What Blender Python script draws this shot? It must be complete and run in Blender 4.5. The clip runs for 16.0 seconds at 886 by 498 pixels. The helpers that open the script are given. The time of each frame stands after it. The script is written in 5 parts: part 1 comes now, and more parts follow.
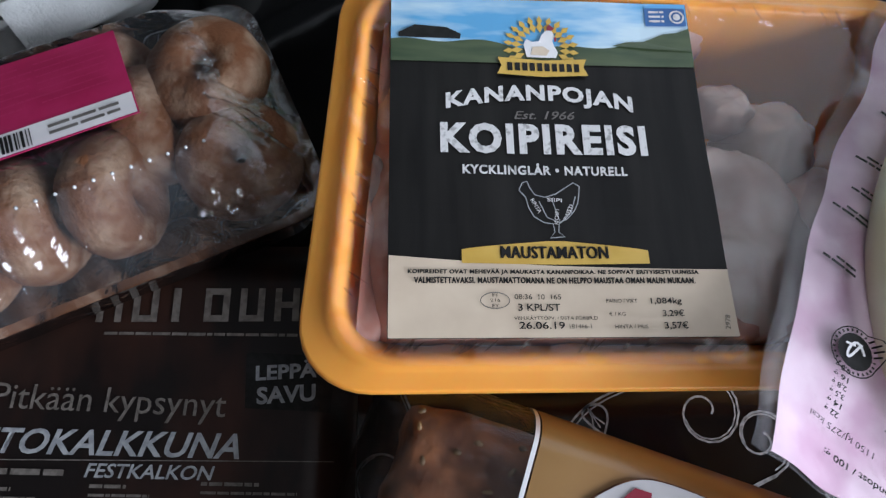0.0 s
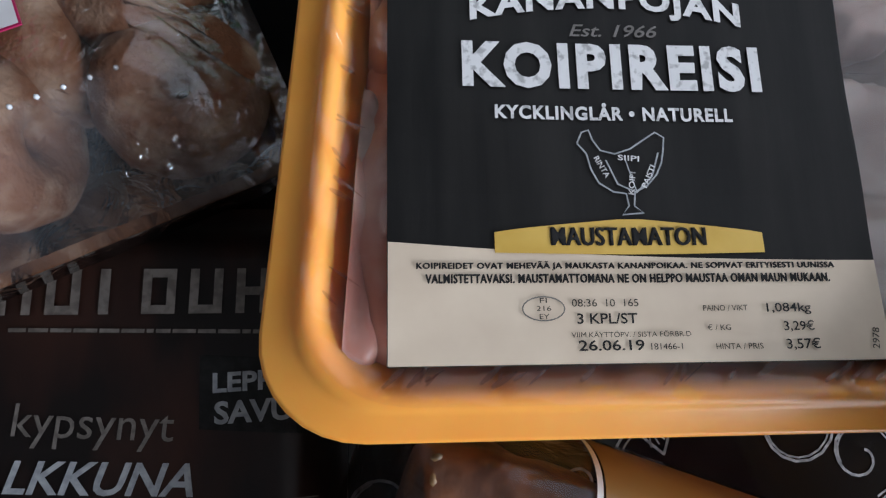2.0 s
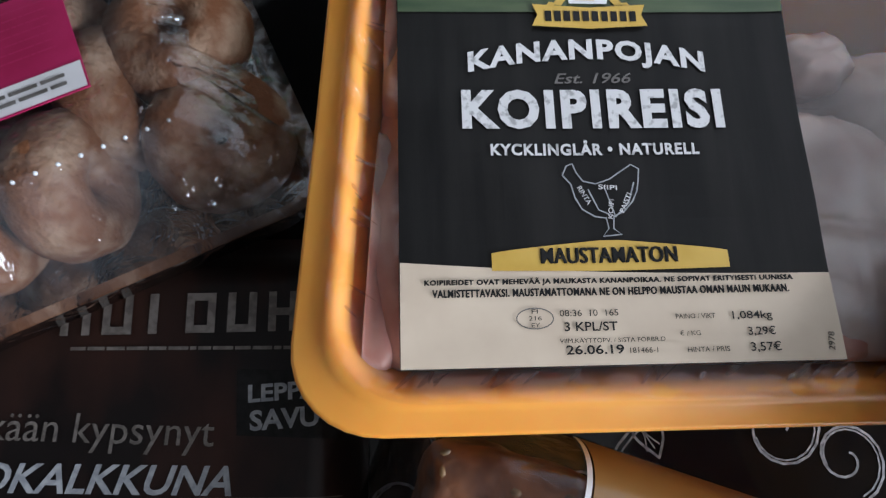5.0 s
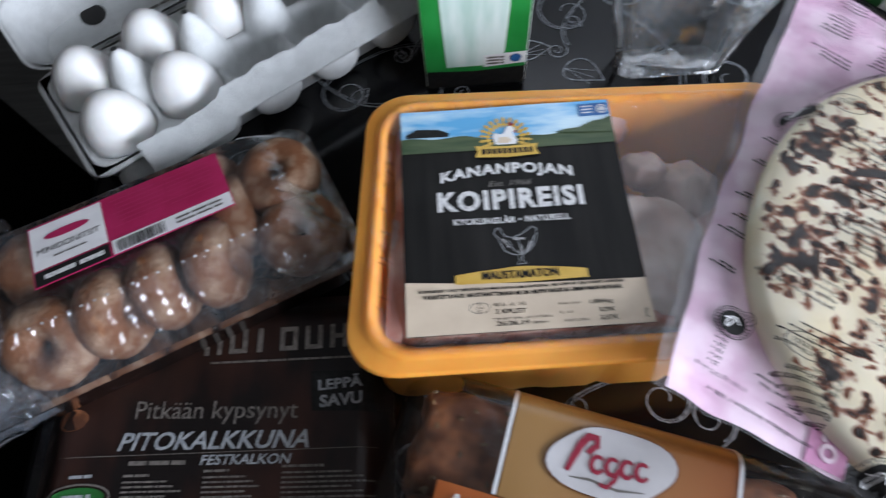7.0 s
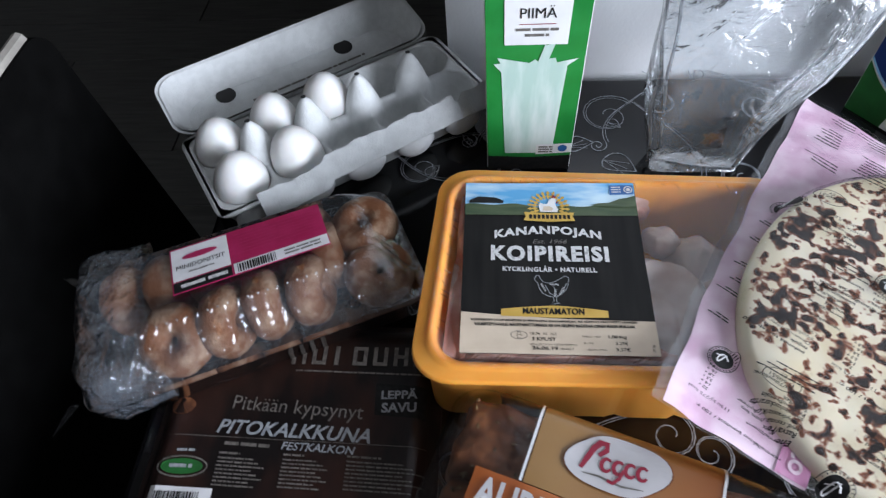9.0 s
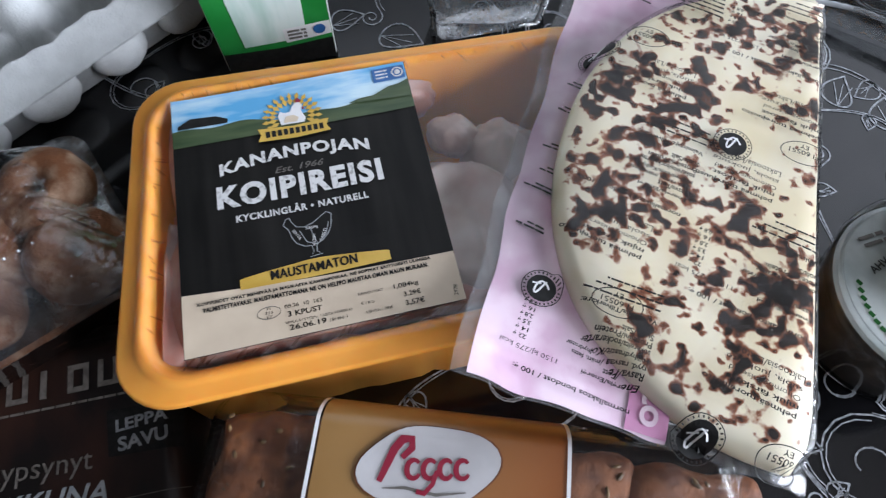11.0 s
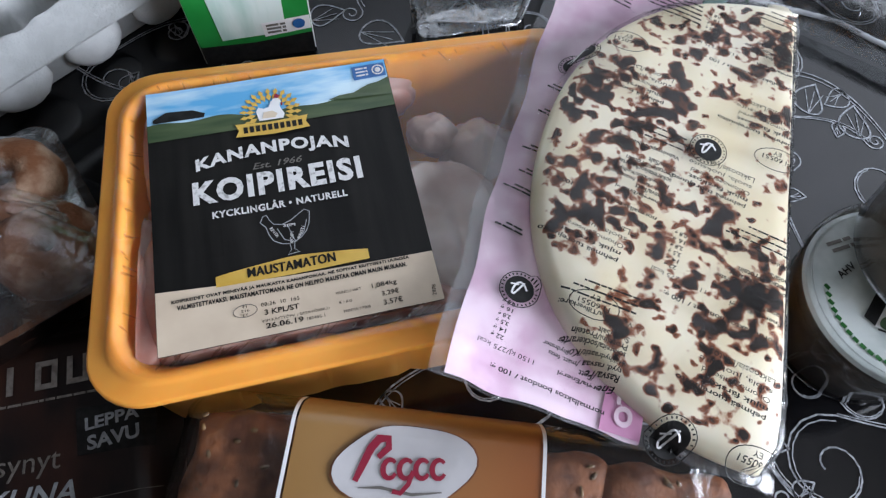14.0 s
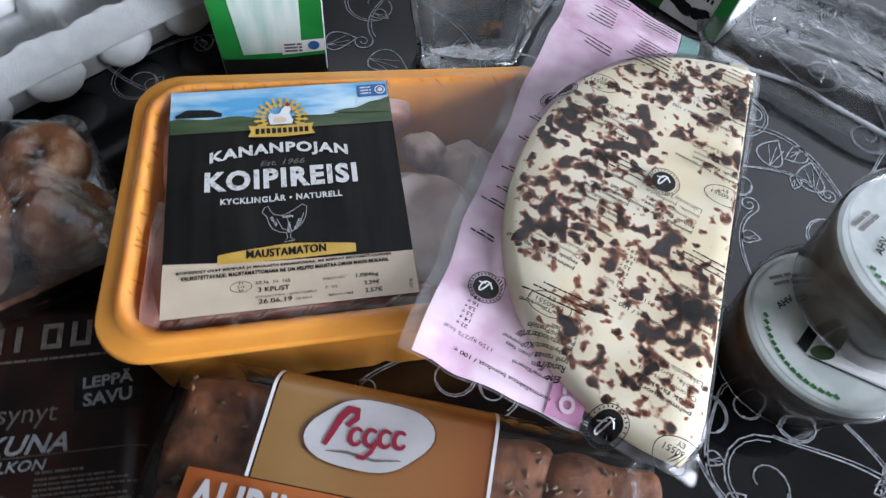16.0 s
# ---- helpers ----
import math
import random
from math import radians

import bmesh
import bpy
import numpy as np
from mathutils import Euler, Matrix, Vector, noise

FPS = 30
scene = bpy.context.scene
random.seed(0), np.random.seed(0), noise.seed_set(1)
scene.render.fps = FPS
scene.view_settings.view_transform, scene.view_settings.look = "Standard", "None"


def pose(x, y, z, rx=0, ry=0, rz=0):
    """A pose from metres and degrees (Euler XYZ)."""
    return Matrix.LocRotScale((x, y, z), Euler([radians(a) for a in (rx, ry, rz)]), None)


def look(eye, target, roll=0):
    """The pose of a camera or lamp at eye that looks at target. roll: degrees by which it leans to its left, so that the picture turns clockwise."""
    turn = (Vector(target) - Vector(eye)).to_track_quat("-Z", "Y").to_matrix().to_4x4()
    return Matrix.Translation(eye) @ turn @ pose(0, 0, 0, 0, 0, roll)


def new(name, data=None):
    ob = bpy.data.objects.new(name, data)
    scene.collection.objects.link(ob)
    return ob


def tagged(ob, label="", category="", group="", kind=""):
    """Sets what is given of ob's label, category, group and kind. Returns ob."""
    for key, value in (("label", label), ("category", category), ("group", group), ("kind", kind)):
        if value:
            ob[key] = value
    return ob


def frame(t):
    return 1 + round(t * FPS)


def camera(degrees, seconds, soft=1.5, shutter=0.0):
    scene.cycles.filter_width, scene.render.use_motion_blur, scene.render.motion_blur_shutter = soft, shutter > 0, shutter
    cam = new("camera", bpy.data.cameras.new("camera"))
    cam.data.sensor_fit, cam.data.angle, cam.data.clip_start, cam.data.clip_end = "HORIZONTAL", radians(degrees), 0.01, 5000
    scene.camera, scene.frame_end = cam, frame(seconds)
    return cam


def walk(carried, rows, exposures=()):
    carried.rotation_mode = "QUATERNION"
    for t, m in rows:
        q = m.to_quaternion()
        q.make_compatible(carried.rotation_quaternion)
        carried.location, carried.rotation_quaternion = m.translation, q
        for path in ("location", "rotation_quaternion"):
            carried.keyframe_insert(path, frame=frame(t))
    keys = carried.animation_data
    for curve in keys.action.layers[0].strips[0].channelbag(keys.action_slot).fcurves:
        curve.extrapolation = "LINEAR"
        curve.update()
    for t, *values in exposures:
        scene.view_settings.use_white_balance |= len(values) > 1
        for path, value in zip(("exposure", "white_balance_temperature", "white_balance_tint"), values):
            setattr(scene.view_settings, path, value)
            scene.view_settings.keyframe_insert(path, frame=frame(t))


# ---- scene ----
cam = camera(70.1, 16.0, soft=1.25, shutter=0.5)
ROWS = [
    (0, (-0.0143, 0.0234, 1.0227), (0.0036, 0.1185, 0.7387), 10.22),
    (0.5, (-0.0127, 0.0256, 1.0316), (0.0034, 0.1184, 0.7467), 9.65),
    (1, (-0.0148, 0.0303, 1.0120), (0.0008, 0.1251, 0.7278), 8.54),
    (1.5, (-0.0126, 0.0521, 0.9697), (-0.0001, 0.1212, 0.6780), 9.40),
    (2, (-0.0167, 0.0574, 0.9629), (0.0029, 0.1180, 0.6698), 17.33),
    (2.5, (-0.0091, 0.0579, 0.9622), (0.0060, 0.1194, 0.6690), 12.70),
    (3, (-0.0070, 0.0586, 0.9653), (0.0076, 0.1210, 0.6722), 12.08),
    (3.2, (-0.0063, 0.0598, 0.9634), (0.0078, 0.1210, 0.6700), 11.87),
    (5.5, (-0.0151, 0.0403, 1.0013), (-0.0056, 0.1242, 0.7134), 4.98),
    (6, (-0.0193, 0.0228, 1.0316), (-0.0077, 0.1209, 0.7483), 4.48),
    (6.5, (-0.0485, -0.0122, 1.0875), (-0.0511, 0.1128, 0.8148), -0.18),
    (7, (0.0038, -0.0388, 1.1006), (-0.0004, 0.0994, 0.8344), -5.41),
    (7.5, (0.0243, -0.0571, 1.1175), (0.0223, 0.0909, 0.8566), -6.07),
    (8, (0.0159, -0.0792, 1.1325), (0.0115, 0.0796, 0.8780), -3.91),
    (8.5, (0.0178, -0.1105, 1.1524), (-0.0050, 0.0612, 0.9074), -4.64),
    (9, (-0.0002, -0.1062, 1.1567), (-0.0242, 0.0689, 0.9143), -5.95),
    (9.5, (-0.0102, -0.0818, 1.1355), (-0.0105, 0.0888, 0.8887), -3.04),
    (10, (0.0236, -0.0634, 1.1018), (0.0369, 0.0924, 0.8458), -2.73),
    (10.2, (0.0432, -0.0512, 1.0850), (0.0609, 0.0960, 0.8242), -2.90),
    (12.3, (0.0721, -0.0255, 1.0618), (0.1086, 0.0957, 0.7899), 2.25),
    (12.5, (0.0722, -0.0252, 1.0618), (0.1089, 0.0956, 0.7896), 2.21),
    (13, (0.0719, -0.0244, 1.0646), (0.1090, 0.0977, 0.7932), 2.41),
    (13.5, (0.0723, -0.0255, 1.0658), (0.1107, 0.0975, 0.7949), 2.96),
    (14, (0.0639, -0.0302, 1.0680), (0.1037, 0.0942, 0.7980), 4.86),
    (14.5, (0.0687, -0.0353, 1.0778), (0.1097, 0.0937, 0.8100), 4.56),
    (15, (0.0674, -0.0363, 1.0810), (0.1047, 0.0948, 0.8138), 3.45),
    (15.5, (0.0739, -0.0444, 1.0891), (0.1100, 0.0897, 0.8232), 2.96),
    (16, (0.0644, -0.0614, 1.0895), (0.1090, 0.0788, 0.8281), 9.60),
]
walk(cam, [(t, look(eye, aim, roll)) for t, eye, aim, roll in ROWS],
     exposures=[(0.0, -0.08), (1.0, -0.10), (1.5, -0.15), (3.2, -0.15), (6.0, 0.0), (16.0, 0.0)])

# ---- light ----
world = bpy.data.worlds.new("world")
scene.world = world
world.use_nodes = True
_wn = world.node_tree.nodes
_sky = _wn.new("ShaderNodeTexSky")
_sky.sky_type, _sky.sun_disc = "NISHITA", False
_sky.sun_elevation, _sky.sun_rotation = radians(40), radians(100)
_wn["Background"].inputs[1].default_value = 0.12
world.node_tree.links.new(_sky.outputs[0], _wn["Background"].inputs[0])
WALL_Y, WIN_X, WIN_Y0, WIN_Y1, WIN_Z0, WIN_Z1 = 0.402, 1.75, -1.85, -0.30, 0.92, 2.05
_ld = bpy.data.lights.new("window_daylight", "AREA")
_ld.shape, _ld.size, _ld.size_y, _ld.energy, _ld.color = "RECTANGLE", WIN_Y1 - WIN_Y0, WIN_Z1 - WIN_Z0, 111.0, (0.825, 0.885, 1.02)
_lo = new("window_daylight", _ld)
_lo.matrix_world = look((WIN_X + 0.02, (WIN_Y0 + WIN_Y1) / 2, (WIN_Z0 + WIN_Z1) / 2), (0.0, 0.1, 0.8))
TABLE = 0.75


# ---- materials ----
def mat(name, col, rough=0.5, col2=None, scale=60.0, detail=4.0, lo=0.4, hi=0.6, bump=0.0, bscale=None, metal=0.0, spec=0.5, coat=0.0, sss=0.0, stretch=(1, 1, 1), rvar=0.0):
    """Principled surface with noise between two colours and a noise bump."""
    m = bpy.data.materials.new(name)
    m.use_nodes = True
    n, l = m.node_tree.nodes, m.node_tree.links
    b = n["Principled BSDF"]
    b.inputs["Base Color"].default_value = (*col, 1)
    b.inputs["Roughness"].default_value = rough
    b.inputs["Metallic"].default_value = metal
    b.inputs["Specular IOR Level"].default_value = spec
    b.inputs["Coat Weight"].default_value = coat
    b.inputs["Coat Roughness"].default_value = 0.12
    if sss:
        b.inputs["Subsurface Weight"].default_value = sss
        b.inputs["Subsurface Radius"].default_value = (0.006, 0.003, 0.002)
        b.inputs["Subsurface Scale"].default_value = 1.0
    tc = n.new("ShaderNodeTexCoord")
    mp = n.new("ShaderNodeMapping")
    mp.inputs["Scale"].default_value = stretch
    l.new(tc.outputs["Object"], mp.inputs[0])
    if col2 is not None:
        t = n.new("ShaderNodeTexNoise")
        t.inputs["Scale"].default_value, t.inputs["Detail"].default_value = scale, detail
        l.new(mp.outputs[0], t.inputs[0])
        r = n.new("ShaderNodeValToRGB")
        r.color_ramp.elements[0].position, r.color_ramp.elements[1].position = lo, hi
        r.color_ramp.elements[0].color, r.color_ramp.elements[1].color = (*col, 1), (*col2, 1)
        l.new(t.outputs[0], r.inputs[0])
        l.new(r.outputs[0], b.inputs["Base Color"])
        if rvar:
            q = n.new("ShaderNodeMapRange")
            q.inputs[3].default_value, q.inputs[4].default_value = max(0.02, rough - rvar), rough + rvar
            l.new(t.outputs[0], q.inputs[0])
            l.new(q.outputs[0], b.inputs["Roughness"])
    if bump:
        t2 = n.new("ShaderNodeTexNoise")
        t2.inputs["Scale"].default_value, t2.inputs["Detail"].default_value = bscale or scale, 5.0
        l.new(mp.outputs[0], t2.inputs[0])
        bp = n.new("ShaderNodeBump")
        bp.inputs["Strength"].default_value, bp.inputs["Distance"].default_value = bump, 0.001
        l.new(t2.outputs[0], bp.inputs["Height"])
        l.new(bp.outputs[0], b.inputs["Normal"])
    return m


def clear(name, haze=0.05, rough=0.06, tint=(0.95, 0.97, 0.98), bump=0.4, bscale=60.0, hscale=30.0, gloss=1.0, hazecol=(0.8, 0.84, 0.88)):
    """Thin clear plastic: transparent, with glossy reflection and a faint uneven milky haze."""
    m = bpy.data.materials.new(name)
    m.use_nodes = True
    n, l = m.node_tree.nodes, m.node_tree.links
    n.remove(n["Principled BSDF"])
    out = n["Material Output"]
    tr, gl, df = n.new("ShaderNodeBsdfTransparent"), n.new("ShaderNodeBsdfGlossy"), n.new("ShaderNodeBsdfDiffuse")
    tr.inputs[0].default_value = (*tint, 1)
    gl.inputs["Roughness"].default_value = rough
    df.inputs[0].default_value = (*hazecol, 1)
    tc, nz, nb, bp = n.new("ShaderNodeTexCoord"), n.new("ShaderNodeTexNoise"), n.new("ShaderNodeTexNoise"), n.new("ShaderNodeBump")
    nz.inputs["Scale"].default_value, nb.inputs["Scale"].default_value = hscale, bscale
    nb.inputs["Detail"].default_value = 3.0
    nb.inputs["Distortion"].default_value = 0.8
    bp.inputs["Strength"].default_value, bp.inputs["Distance"].default_value = bump, 0.004
    l.new(tc.outputs["Object"], nz.inputs[0])
    l.new(tc.outputs["Object"], nb.inputs[0])
    l.new(nb.outputs[0], bp.inputs["Height"])
    l.new(bp.outputs[0], gl.inputs["Normal"])
    rg = n.new("ShaderNodeMapRange")
    rg.inputs[1].default_value, rg.inputs[2].default_value = 0.35, 0.75
    rg.inputs[3].default_value, rg.inputs[4].default_value = haze * 0.3, haze * 1.9
    l.new(nz.outputs[0], rg.inputs[0])
    m1, m2, fr, mul = n.new("ShaderNodeMixShader"), n.new("ShaderNodeMixShader"), n.new("ShaderNodeFresnel"), n.new("ShaderNodeMath")
    fr.inputs[0].default_value = 1.45
    l.new(bp.outputs[0], fr.inputs["Normal"])
    mul.operation = "MULTIPLY"
    mul.inputs[1].default_value = gloss
    l.new(fr.outputs[0], mul.inputs[0])
    l.new(rg.outputs[0], m1.inputs[0])
    l.new(tr.outputs[0], m1.inputs[1])
    l.new(df.outputs[0], m1.inputs[2])
    l.new(mul.outputs[0], m2.inputs[0])
    l.new(m1.outputs[0], m2.inputs[1])
    l.new(gl.outputs[0], m2.inputs[2])
    l.new(m2.outputs[0], out.inputs[0])
    return m


M_CLOTH = mat("oilcloth_black", (0.003, 0.003, 0.0035), 0.10, (0.0055, 0.0055, 0.0065), 25, bump=0.02, bscale=900, rvar=0.03, spec=0.5)
M_SILVER = mat("oilcloth_silver_print", (0.14, 0.15, 0.165), 0.4, (0.32, 0.34, 0.37), 300, bump=0.05, bscale=900)
M_WALL = mat("white_wall_paint", (0.74, 0.75, 0.76), 0.6, (0.80, 0.81, 0.82), 8, bump=0.25, bscale=350)
# dim grey for walls out of view, chosen to cut bounce light
M_WALL2 = mat("unseen_wall_grey", (0.36, 0.35, 0.33), 0.7, (0.41, 0.40, 0.38), 8, bump=0.2, bscale=350)
M_CEIL = mat("unseen_ceiling_dark", (0.20, 0.19, 0.18), 0.8, (0.26, 0.25, 0.235), 5, stretch=(1, 8, 1))
M_PLANK = mat("dark_laminate", (0.045, 0.045, 0.043), 0.45, (0.085, 0.085, 0.082), 6, detail=8, stretch=(1.2, 14, 1), lo=0.3, hi=0.7, bump=0.15, bscale=30)
M_TRAY = mat("orange_tray_plastic", (0.80, 0.33, 0.052), 0.36, (0.86, 0.385, 0.075), 18, bump=0.06, bscale=120, spec=0.5, sss=0.35)
M_FILM = clear("sealing_film", 0.012, 0.07, tint=(0.98, 0.975, 0.97), bump=0.55, bscale=42, gloss=1.6, hscale=22, hazecol=(0.62, 0.60, 0.62))
M_BAG = clear("clear_bag_film", 0.010, 0.08, tint=(0.97, 0.975, 0.975), bump=0.8, bscale=55, gloss=1.3)
M_POUCHFILM = clear("glossy_pouch_film", 0.002, 0.07, tint=(0.98, 0.985, 0.985), bump=0.6, bscale=48, gloss=1.0)
M_POUCHBACK = clear("milky_pouch_back", 0.09, 0.12, tint=(0.95, 0.96, 0.97), bump=0.8, bscale=60, gloss=0.8, hazecol=(0.66, 0.68, 0.72))
M_FOLD = clear("film_fold", 0.02, 0.10, tint=(0.80, 0.69, 0.62), bump=0.4, bscale=90, gloss=1.6)
M_TEAL = mat("pale_teal_print", (0.20, 0.36, 0.33), 0.38, (0.30, 0.44, 0.41), 60, coat=0.3)
M_SHELL = clear("clear_clamshell", 0.032, 0.07, tint=(0.93, 0.95, 0.96), bump=0.45, bscale=75, gloss=2.4, hazecol=(0.58, 0.68, 0.78))
M_WRAP = clear("crumpled_clear_plastic", 0.055, 0.10, bump=1.0, bscale=75, gloss=2.2, hscale=45)
M_WRAP2 = clear("cloudy_crumpled_plastic", 0.08, 0.14, bump=1.0, bscale=38, gloss=2.4, hscale=26, hazecol=(0.72, 0.80, 0.86))
M_TUB = clear("clear_tub_plastic", 0.03, 0.08, tint=(0.93, 0.94, 0.94), bump=0.12, bscale=30, gloss=1.1)
# strong pale haze, painting bright edges and glints on clear plastic
M_GLINT = clear("plastic_edge_glint", 0.45, 0.12, bump=1.0, bscale=90, gloss=2.5)
M_BLACKPRINT = mat("black_label_print", (0.004, 0.0038, 0.0036), 0.45, (0.014, 0.013, 0.012), 30, detail=7, stretch=(4, 0.35, 1), lo=0.35, hi=0.75, bump=0.04, bscale=200, spec=0.2)
M_CREAM = mat("cream_label_print", (0.60, 0.49, 0.37), 0.45, (0.66, 0.55, 0.42), 40, bump=0.03, bscale=300)
M_SKY = mat("sky_print", (0.10, 0.38, 0.68), 0.4, (0.55, 0.72, 0.82), 35, stretch=(0.6, 2.5, 1), lo=0.42, hi=0.62)
M_FIELD = mat("field_print", (0.03, 0.06, 0.025), 0.4, (0.07, 0.10, 0.045), 40, stretch=(0.5, 3, 1))
M_YELLOW = mat("mustard_print", (0.56, 0.35, 0.055), 0.42, (0.63, 0.41, 0.08), 60)
M_WHITEPRINT = mat("white_print", (0.36, 0.36, 0.36), 0.45, (0.66, 0.66, 0.66), 420, detail=6, lo=0.34, hi=0.46)
M_GREYPRINT = mat("grey_print", (0.12, 0.11, 0.10), 0.45, (0.17, 0.16, 0.15), 200)
M_INK = mat("black_ink", (0.010, 0.010, 0.010), 0.5, (0.016, 0.016, 0.016), 300, spec=0.2)
M_BLUEPRINT = mat("blue_print", (0.02, 0.10, 0.30), 0.42, (0.03, 0.13, 0.36), 90)
M_SKIN = mat("chicken_skin", (0.50, 0.37, 0.33), 0.32, (0.64, 0.56, 0.52), 34, detail=5, bump=0.35, bscale=160, sss=0.3)
M_FLESH = mat("chicken_flesh", (0.48, 0.22, 0.18), 0.38, (0.60, 0.40, 0.34), 50, bump=0.4, bscale=120, sss=0.3)
M_TURKEY = mat("dark_brown_pack_print", (0.007, 0.005, 0.005), 0.34, (0.042, 0.016, 0.011), 22, detail=6, stretch=(1.6, 0.7, 1), lo=0.44, hi=0.76, bump=0.25, bscale=40, spec=0.35)
M_TURKEYTEXT = mat("pale_print_on_pack", (0.24, 0.26, 0.28), 0.42, (0.36, 0.38, 0.40), 300)
M_TURKEYTEXT2 = mat("bronze_print_on_pack", (0.10, 0.09, 0.08), 0.42, (0.17, 0.155, 0.14), 300)
M_EGG = mat("white_eggshell", (0.72, 0.72, 0.71), 0.5, (0.78, 0.78, 0.77), 70, bump=0.10, bscale=1400, sss=0.1)
M_PULP = mat("grey_white_moulded_pulp", (0.58, 0.60, 0.60), 0.85, (0.63, 0.65, 0.65), 120, detail=4, bump=0.5, bscale=700)
M_HOLE = mat("dark_board_and_hole_shade", (0.02, 0.02, 0.02), 0.9)
M_DONUT = mat("sugared_donut", (0.16, 0.058, 0.020), 0.8, (0.38, 0.26, 0.175), 75, detail=11, lo=0.46, hi=0.74, bump=0.9, bscale=500)
M_MAGENTA = mat("magenta_print", (0.36, 0.012, 0.075), 0.42, (0.42, 0.02, 0.10), 50)
M_MAGENTA2 = mat("pale_magenta_print", (0.43, 0.03, 0.11), 0.42)
M_LABELWHITE = mat("white_paper_label", (0.70, 0.70, 0.71), 0.5, (0.76, 0.76, 0.77), 60)
M_PINK = mat("pink_bag_print", (0.62, 0.41, 0.54), 0.35, (0.77, 0.62, 0.71), 45, detail=6, bump=1.0, bscale=55, coat=0.3)
M_PINKDEEP = mat("pink_bag_print_deep", (0.55, 0.24, 0.42), 0.4, (0.62, 0.30, 0.48), 30)
M_BREADBAG = mat("bread_bag_gold_print", (0.25, 0.132, 0.040), 0.38, (0.285, 0.158, 0.052), 9, bump=0.25, bscale=45, coat=0.3)
M_BREADORANGE = mat("bread_bag_orange_print", (0.33, 0.085, 0.018), 0.38, (0.40, 0.12, 0.03), 25, bump=0.25, bscale=45, coat=0.3)
M_SHIELD = mat("white_logo_print", (0.44, 0.43, 0.44), 0.42, (0.50, 0.49, 0.50), 40)
M_CRIMSON = mat("crimson_print", (0.24, 0.008, 0.03), 0.42)
M_CRUST = mat("seeded_bread_crust", (0.095, 0.030, 0.011), 0.7, (0.30, 0.110, 0.040), 90, detail=9, lo=0.40, hi=0.72, bump=0.9, bscale=180)
M_SEED = mat("pumpkin_and_sesame_seed", (0.07, 0.040, 0.016), 0.5, (0.20, 0.115, 0.045), 160)
M_GREENPRINT = mat("green_carton_print", (0.012, 0.20, 0.035), 0.35, (0.02, 0.25, 0.05), 30)
M_GLASSPRINT = mat("buttermilk_picture_print", (0.45, 0.62, 0.55), 0.35, (0.68, 0.78, 0.74), 22, stretch=(3, 1, 0.6))
M_CARTONWHITE = mat("carton_board_white", (0.74, 0.75, 0.75), 0.4, (0.80, 0.81, 0.81), 40)
M_TUBLID = mat("white_tub_foil", (0.38, 0.42, 0.41), 0.3, (0.54, 0.58, 0.57), 25, bump=0.15, bscale=40)
M_CURD = mat("grey_green_filling", (0.070, 0.060, 0.045), 0.6, (0.13, 0.115, 0.09), 60)
M_CHAIR = mat("black_leatherette", (0.0018, 0.0018, 0.0018), 0.8, (0.003, 0.003, 0.003), 30, bump=0.2, bscale=600, spec=0.06)
M_CHAIREDGE = mat("pale_edge_highlight", (0.30, 0.28, 0.25), 0.5, (0.38, 0.36, 0.32), 60)
M_BLUEPACK = mat("blue_pack_print", (0.01, 0.03, 0.14), 0.35, (0.015, 0.045, 0.19), 30)
M_DARKGREEN = mat("dark_green_print", (0.015, 0.09, 0.02), 0.35, (0.02, 0.13, 0.03), 30)


